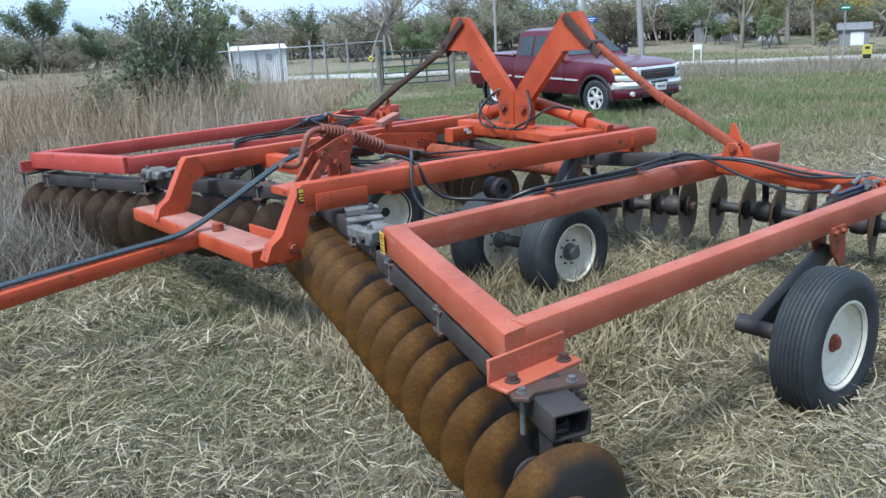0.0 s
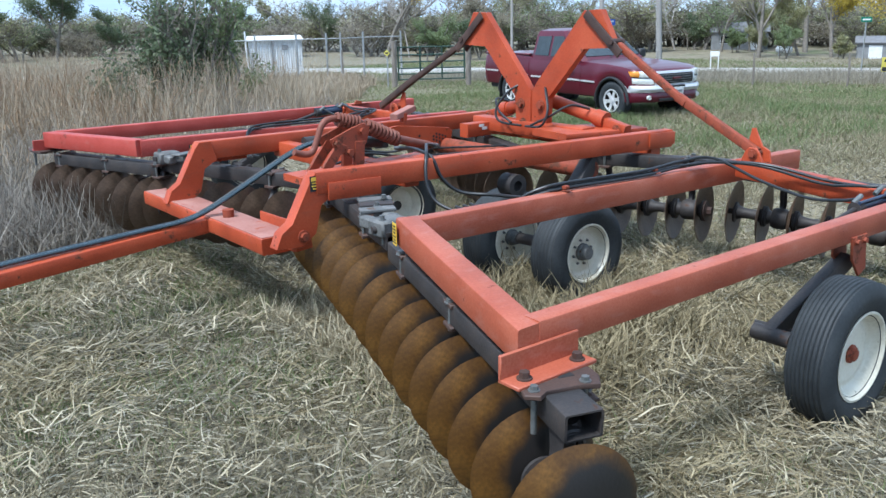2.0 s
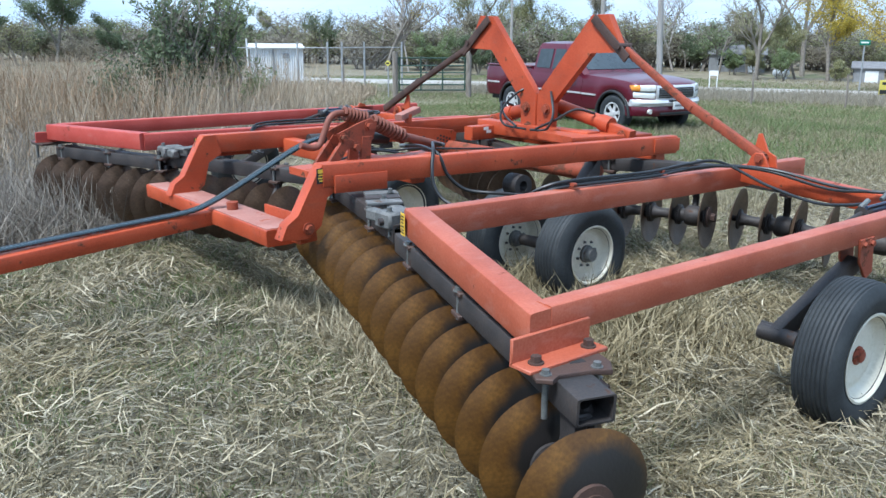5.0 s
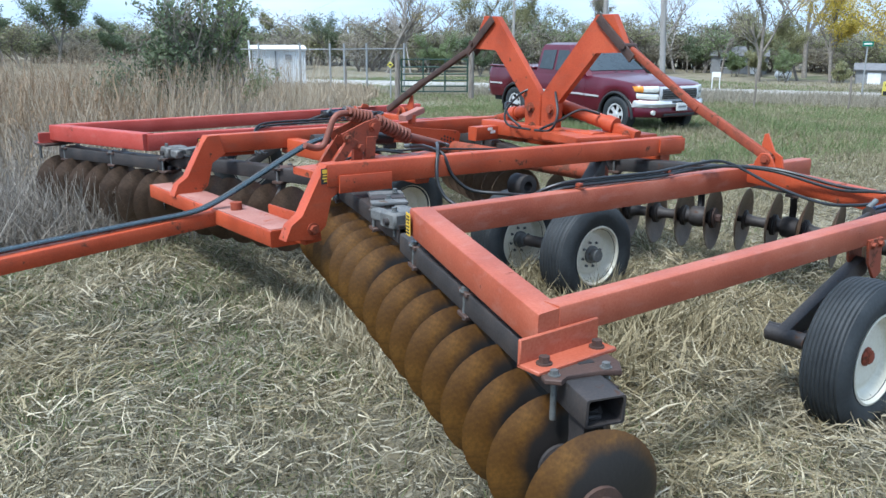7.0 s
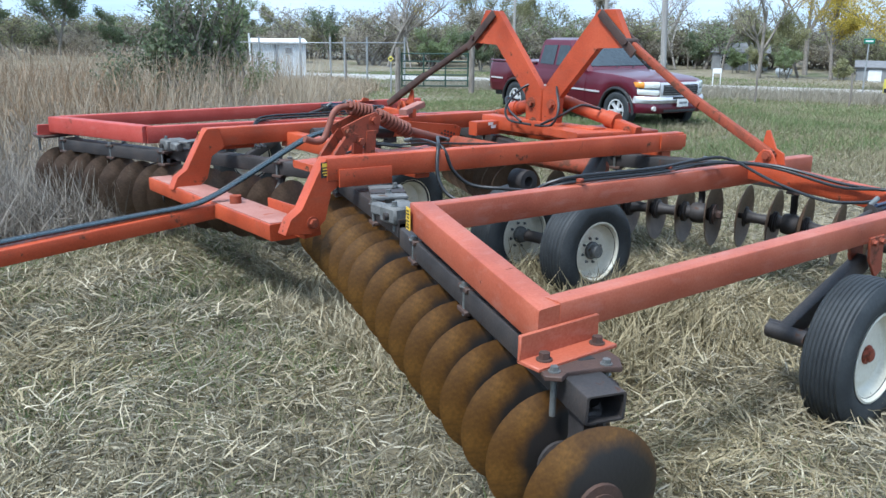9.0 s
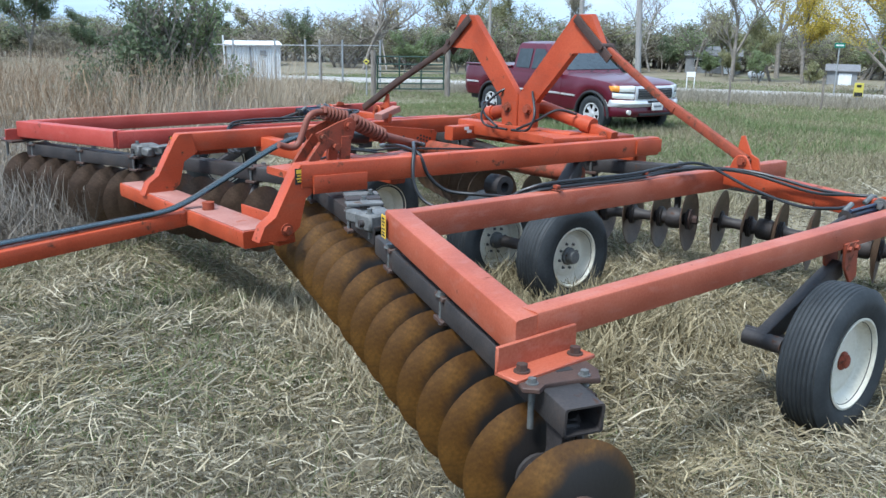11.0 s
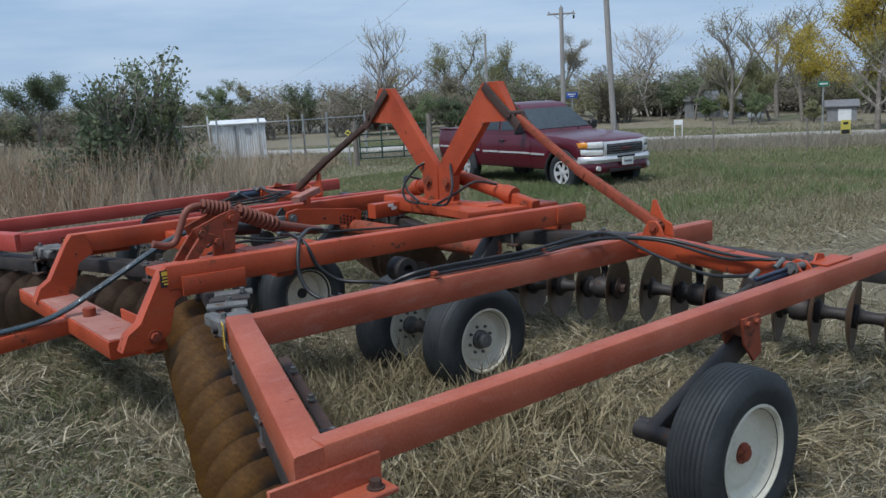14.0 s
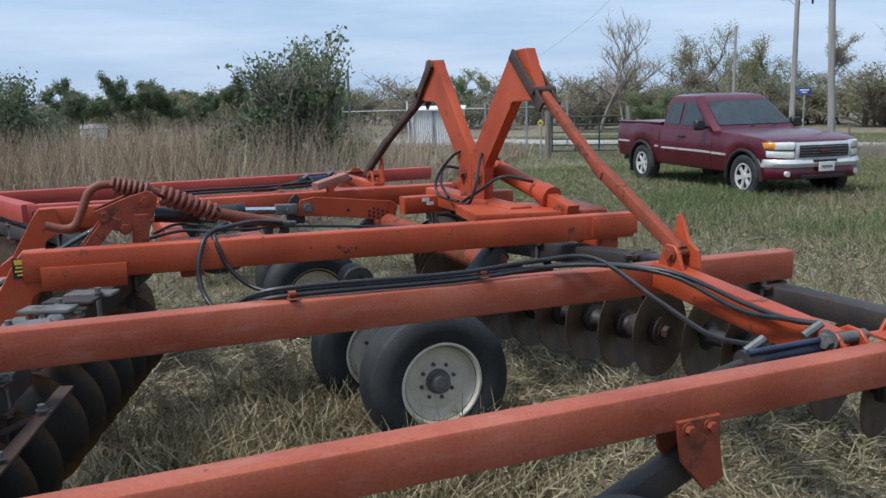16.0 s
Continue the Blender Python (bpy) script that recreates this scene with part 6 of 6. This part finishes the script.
truck_glass = material("dark_vehicle_glass", [(0.0192, 0.0256, 0.0288), (0.048, 0.0608, 0.0672)], 0.04, 0, 1.2, 8, 0.0)

truck_glass.node_tree.nodes["Principled BSDF"].inputs["Specular IOR Level"].default_value = 0.5

truck = thing("pickup_truck", "maroon extended-cab pickup truck with chrome bumper, parked on the grass", "pickup truck", (11.75, 10.4, gz(11.75, 10.4) - 0.03), turn=-6.5, local=True)
truck.scale = (0.905, 0.905, 0.905)
AXLES = (-1.82, 1.82)


def body_top(y):
    """Height of the body's shoulder along the truck, front at -y."""
    pts = ((-2.66, 0.90), (-2.62, 0.99), (-2.56, 1.035), (-2.45, 1.07), (-2.2, 1.115), (-1.6, 1.17), (-0.8, 1.21), (-0.6, 1.23), (1.08, 1.24), (1.12, 1.28), (2.98, 1.3), (3.02, 1.27))
    for (a, za), (b, zb) in zip(pts, pts[1:]):
        if y <= b:
            return za + (zb - za) * max(0.0, (y - a)) / (b - a)
    return pts[-1][1]


def body_bottom(y):
    z = 0.46 if abs(y) < 2.3 else 0.55
    for a in AXLES:
        if abs(y - a) < 0.5:
            z = max(z, 0.36 + math.sqrt(max(0.0, 0.5 ** 2 - (y - a) ** 2)) * 1.02)
    return z


def body_half(y):
    """Half width: drawn in at the nose and the tail."""
    w = 0.97
    if y < -2.3:
        w -= 0.36 * ((-2.3 - y) / 0.36) ** 2
    if y > 2.9:
        w -= 0.03 * (y - 2.9) / 0.1
    flare = sum(0.025 * max(0.0, 1 - ((y - a) / 0.62) ** 2) for a in AXLES)
    return w + flare


def section(y):
    b, t, w = body_bottom(y), body_top(y), body_half(y)
    fr = (0.0, 0.2, 0.45, 0.7, 0.88, 0.97, 1.0)
    dx = (-0.05, -0.012, 0.0, -0.012, -0.03, -0.06, -0.12)
    return [(w + d, b + (t - b) * f) for f, d in zip(fr, dx)]


stations = sorted({round(-2.60 + 0.05 * k, 3) for k in range(114) if -2.60 + 0.05 * k <= 3.0} | {-2.66, -2.645, -2.62, -2.58, -2.56, 3.02})
bm = bmesh.new()
rings = []
for y in stations:
    sec = section(y)
    t = body_top(y)
    crown = 0.035 if y < -0.7 else 0.0
    half = [(x, z) for x, z in sec] + [(0.62, t + crown * 0.7), (0.3, t + crown), (0.0, t + crown)]
    ring = [bm.verts.new((-x, y, z)) for x, z in half] + [bm.verts.new((x, y, z)) for x, z in half[-2::-1]]
    rings.append(ring)
for a, b in zip(rings, rings[1:]):
    for k in range(len(a) - 1):
        bm.faces.new((a[k], a[k + 1], b[k + 1], b[k]))
bm.faces.new(rings[0])
bm.faces.new(rings[-1][::-1])
part("body", bm, maroon, truck, "maroon painted body panels", 30)
# underside and wheel wells
bm = bmesh.new()
box(bm, (-0.8, -2.5, 0.42), (0.8, 2.95, 0.6), 0.02)
box(bm, (-0.86, -2.5, 0.55), (0.86, 2.9, 1.0), 0.02)
part("chassis", bm, trim_black, truck)
# cab
def cab_ring(z, front, back, half):
    return [(-half, front + 0.12, z), (-half + 0.1, front, z), (half - 0.1, front, z), (half, front + 0.12, z), (half, back - 0.06, z), (half - 0.06, back, z), (-half + 0.06, back, z), (-half, back - 0.06, z)]
bm = bmesh.new()
levels = [cab_ring(1.18, -0.92, 1.08, 0.93), cab_ring(1.3, -0.76, 1.08, 0.915), cab_ring(1.74, -0.16, 1.05, 0.80), cab_ring(1.84, -0.02, 1.02, 0.74), cab_ring(1.885, 0.22, 0.88, 0.57)]
vr = [[bm.verts.new(p) for p in r] for r in levels]
for a, b in zip(vr, vr[1:]):
    for k in range(8):
        bm.faces.new((a[k], a[(k + 1) % 8], b[(k + 1) % 8], b[k]))
bm.faces.new(vr[-1])
cab = part("cab", bm, maroon, truck, "", 25)


def pane(points, out, name="window", mat=None):
    """A window pane laid just proud of the cab."""
    o = Vector(out) * 0.012
    bm = bmesh.new()
    f = bm.faces.new([bm.verts.new(Vector(p) + o) for p in points])
    ext = bmesh.ops.extrude_face_region(bm, geom=[f])
    for v in ext["geom"]:
        if isinstance(v, bmesh.types.BMVert):
            v.co -= o * 1.5
    bmesh.ops.recalc_face_normals(bm, faces=bm.faces[:])
    return part(name, bm, mat or truck_glass, cab, "", 20)


def on_side(s, y, z):
    half = 0.915 + (0.80 - 0.915) * (z - 1.3) / 0.44
    return (s * half, y, z)


for s in (-1, 1):
    pane([on_side(s, -0.50, 1.3), on_side(s, 0.33, 1.27), on_side(s, 0.33, 1.72), on_side(s, 0.0, 1.72)], (s, 0, 0.3))
    pane([on_side(s, 0.42, 1.28), on_side(s, 0.93, 1.29), on_side(s, 0.90, 1.71), on_side(s, 0.42, 1.72)], (s, 0, 0.3))
pane([(-0.80, -0.78, 1.285), (0.80, -0.78, 1.285), (0.69, -0.17, 1.73), (-0.69, -0.17, 1.73)], (0, -0.6, 0.8), "windshield")
pane([(0.72, 1.085, 1.3), (-0.72, 1.085, 1.3), (-0.62, 1.045, 1.7), (0.62, 1.045, 1.7)], (0, 1, 0.1), "rear_window")
for s in (-1, 1):
    part("wiper", pipe([(0.1 + 0.25 * s, -0.86, 1.25), (0.25 * s + 0.3, -0.75, 1.29), (0.25 * s + 0.52, -0.74, 1.29)], 0.012, 6), trim_black, cab)
bm = bmesh.new()
box(bm, (-0.82, 1.2, 1.25), (0.82, 2.92, 1.288), 0.01)
part("bed_liner", bm, trim_black, truck)
for s in (-1, 1):
    bm = bmesh.new()
    lo, hi = sorted((s * 0.83, s * 0.95))
    box(bm, (lo, 1.12, 1.27), (hi, 3.0, 1.315), 0.015)
    part("bed_rail", bm, maroon, truck)
# doors, drawn just proud of the side
def side_panel(s, y0, y1, f0, f1, out=0.007):
    bm = bmesh.new()
    n, m = 10, 5
    rows = []
    for i in range(n + 1):
        y = y0 + (y1 - y0) * i / n
        b, t, w = body_bottom(y), body_top(y), body_half(y)
        row = []
        for j in range(m + 1):
            f = f0 + (f1 - f0) * j / m
            d = np.interp(f, (0.0, 0.2, 0.45, 0.7, 0.88, 0.97, 1.0), (-0.05, -0.012, 0.0, -0.012, -0.03, -0.06, -0.12))
            row.append(bm.verts.new((s * (w + float(d) + out), y, b + (t - b) * f)))
        rows.append(row)
    for a, b in zip(rows, rows[1:]):
        for k in range(m):
            bm.faces.new((a[k], a[k + 1], b[k + 1], b[k]))
    edge = [e for e in bm.edges if len(e.link_faces) == 1]
    ext = bmesh.ops.extrude_edge_only(bm, edges=edge)
    for v in ext["geom"]:
        if isinstance(v, bmesh.types.BMVert):
            v.co.x -= s * out * 1.6
    bmesh.ops.recalc_face_normals(bm, faces=bm.faces[:])
    return bm


for s in (-1, 1):
    for y0, y1 in ((-0.78, 0.37), (0.385, 1.02)):
        door = part("door", side_panel(s, y0, y1, 0.06, 0.95), maroon, truck)
        if y0 < 0:
            bm = bmesh.new()
            lo, hi = sorted((s * 0.972, s * 1.0))
            box(bm, (lo, y1 - 0.2, 1.02), (hi, y1 - 0.05, 1.07), 0.01)
            part("door_handle", bm, trim_black, door)
    part("side_panel", side_panel(s, 1.13, 2.96, 0.25, 0.9, 0.006), maroon, truck)
    for y0, y1 in ((-1.28, -0.8), (-0.78, 0.37), (0.385, 1.02), (1.14, 1.28), (2.36, 2.9)):
        part("side_moulding", side_panel(s, y0 + 0.01, y1 - 0.01, 0.40, 0.45, 0.02), alloy, truck, "bright side moulding")
    # mirror
    bm = bmesh.new()
    lo, hi = sorted((s * 0.99, s * 1.2))
    box(bm, (lo, -0.62, 1.2), (hi, -0.48, 1.4), 0.03)
    part("mirror", bm, trim_black, truck)
    part("mirror_arm", rod((s * 0.9, -0.5, 1.25), (s * 1.05, -0.54, 1.27), 0.03, 8), trim_black, truck)
    for a in AXLES:
        pts = [(s * (body_half(a + 0.51 * math.cos(u)) + 0.0), a + 0.51 * math.cos(u), 0.36 + 0.52 * math.sin(u)) for u in [math.pi * k / 14 for k in range(15)]]
        part("wheel_arch", pipe(pts, 0.035, 8, None, 2), trim_black, truck)
        bm = bmesh.new()
        lo, hi = sorted((s * 0.78, s * 0.99))
        box(bm, (lo, a + 0.48, 0.2), (hi, a + 0.5, 0.62), 0.004)
        part("mud_flap", bm, trim_black, truck)
# front end: strips that follow the rounded nose
def nose(x):
    """How far forward the nose reaches at x."""
    x = abs(x)
    return -2.3 - 0.36 * math.sqrt(max(0.0, min(1.0, (0.97 - x) / 0.36))) - 0.02 * max(0.0, 1 - x / 0.6)


def nose_strip(x0, x1, low, high, out, back=0.12, n=10, bulge=0.012):
    """A band across the nose from x0 to x1, between two heights that may change along it, with rounded upper and lower edges."""
    bm = bmesh.new()
    rows = []
    for i in range(n + 1):
        u = i / n
        x = x0 + (x1 - x0) * u
        z0, z1 = low[0] + (low[1] - low[0]) * u, high[0] + (high[1] - high[0]) * u
        y = nose(x) - out
        sect = [(y + back, z0), (y + 0.015, z0), (y, z0 + (z1 - z0) * 0.1), (y - bulge, (z0 + z1) / 2), (y, z1 - (z1 - z0) * 0.1), (y + 0.015, z1), (y + back, z1)]
        rows.append([bm.verts.new((x, b, c)) for b, c in sect])
    for a, b in zip(rows, rows[1:]):
        for k in range(6):
            bm.faces.new((a[k], a[k + 1], b[k + 1], b[k]))
        bm.faces.new((a[6], a[0], b[0], b[6]))
    bm.faces.new(rows[0])
    bm.faces.new(rows[-1][::-1])
    bmesh.ops.recalc_face_normals(bm, faces=bm.faces[:])
    return bm


shell = part("grille_surround", nose_strip(-0.56, 0.56, (0.73, 0.73), (1.03, 1.03), 0.03), alloy, truck, "chrome grille surround", 30)
part("grille", nose_strip(-0.50, 0.50, (0.775, 0.775), (0.985, 0.985), 0.048, 0.03), trim_black, shell, "", 30)
for k in range(4):
    part("grille_bar", nose_strip(-0.49, 0.49, (0.80 + 0.048 * k,) * 2, (0.812 + 0.048 * k,) * 2, 0.066, 0.02, 10, 0.002), cast_grey, shell)
part("emblem", nose_strip(-0.115, 0.115, (0.86, 0.86), (0.905, 0.905), 0.078, 0.02, 4, 0.004), emblem_red, shell)
for s in (-1, 1):
    part("headlight", nose_strip(s * 0.585, s * 0.86, (0.905, 0.91), (1.045, 1.04), 0.012), lens_clear, truck, "clear headlight", 30)
    part("turn_signal", nose_strip(s * 0.862, s * 0.955, (0.91, 0.93), (1.04, 1.035), 0.012, 0.1), lens_amber, truck, "amber turn signal", 30)
    part("driving_light", nose_strip(s * 0.585, s * 0.945, (0.765, 0.78), (0.895, 0.90), 0.012), lens_clear, truck, "clear driving light", 30)
    part("lamp_divider", nose_strip(s * 0.58, s * 0.95, (0.896, 0.903), (0.906, 0.911), 0.016), trim_black, truck)
    part("fog_lamp", rod((s * 0.70, nose(0.70) + 0.02, 0.50), (s * 0.70, nose(0.70) - 0.075, 0.50), 0.05, 16), lens_clear, truck)
part("bumper", nose_strip(-0.968, 0.968, (0.605, 0.605), (0.745, 0.745), 0.055, 0.2, 28, 0.025), alloy, truck, "chrome front bumper bar", 30)
part("bumper_slot", nose_strip(-0.24, 0.24, (0.69, 0.69), (0.735, 0.735), 0.083, 0.02, 6, 0.002), trim_black, truck)
part("bumper_valance", nose_strip(-0.965, 0.965, (0.40, 0.40), (0.612, 0.612), 0.035, 0.2, 28, 0.02), maroon, truck, "maroon bumper valance", 30)
part("air_intake", nose_strip(-0.46, 0.46, (0.415, 0.415), (0.475, 0.475), 0.062, 0.04, 8, 0.004), trim_black, truck)
bm = bmesh.new()
box(bm, (-0.155, -2.80, 0.535), (0.155, -2.775, 0.695), 0.004)
plate_part = part("number_plate", bm, white_label, truck, "white number plate")
bm = bmesh.new()
box(bm, (-0.11, -2.806, 0.595), (0.11, -2.798, 0.638), 0.001)
part("plate_bar", bm, grey_sheet, plate_part)
bm = bmesh.new()
box(bm, (-0.9, 2.95, 0.5), (0.9, 3.12, 0.68), 0.03)
part("rear_bumper", bm, chrome, truck)


def truck_wheel(s, y):
    m = Matrix.Translation((s * 0.86, y, 0.405)) @ Vector((s, 0, 0)).to_track_quat("Z", "Y").to_matrix().to_4x4() @ Matrix.Diagonal((1.06, 1.06, 1, 1))
    prof = [(0.215, 0.10), (0.24, 0.115), (0.33, 0.13), (0.37, 0.115), (0.385, 0.09), (0.385, -0.09), (0.36, -0.12), (0.24, -0.115), (0.2, -0.1)]
    w = part("wheel", lathe(prof, 40, None, m), rubber, truck)
    rim = part("rim", lathe([(0.222, 0.118), (0.21, 0.10), (0.195, 0.05), (0.19, 0.0), (0.0, 0.0)], 32, None, m), dark_steel, w)
    part("rim_lip", lathe([(0.225, 0.112), (0.23, 0.122), (0.205, 0.122), (0.2, 0.1)], 32, None, m), alloy, w)
    for k in range(6):
        a = 2 * math.pi * k / 6 + 0.2
        c, sn = math.cos(a), math.sin(a)
        d, t = Vector((c, sn, 0)), Vector((-sn, c, 0))
        pts = [d * 0.04 - t * 0.04, d * 0.13 - t * 0.032, d * 0.212 - t * 0.055, d * 0.212 + t * 0.055, d * 0.13 + t * 0.032, d * 0.04 + t * 0.04]
        bm = bmesh.new()
        plate([(p.x, p.y) for p in pts], 0.03, bm, m @ Matrix.Translation((0, 0, 0.085)))
        part("spoke", bm, alloy, rim)
    part("hub_cap", lathe([(0.062, 0.09), (0.055, 0.115), (0, 0.12)], 16, None, m), alloy, rim)


for s in (-1, 1):
    for a in AXLES:
        truck_wheel(s, a)
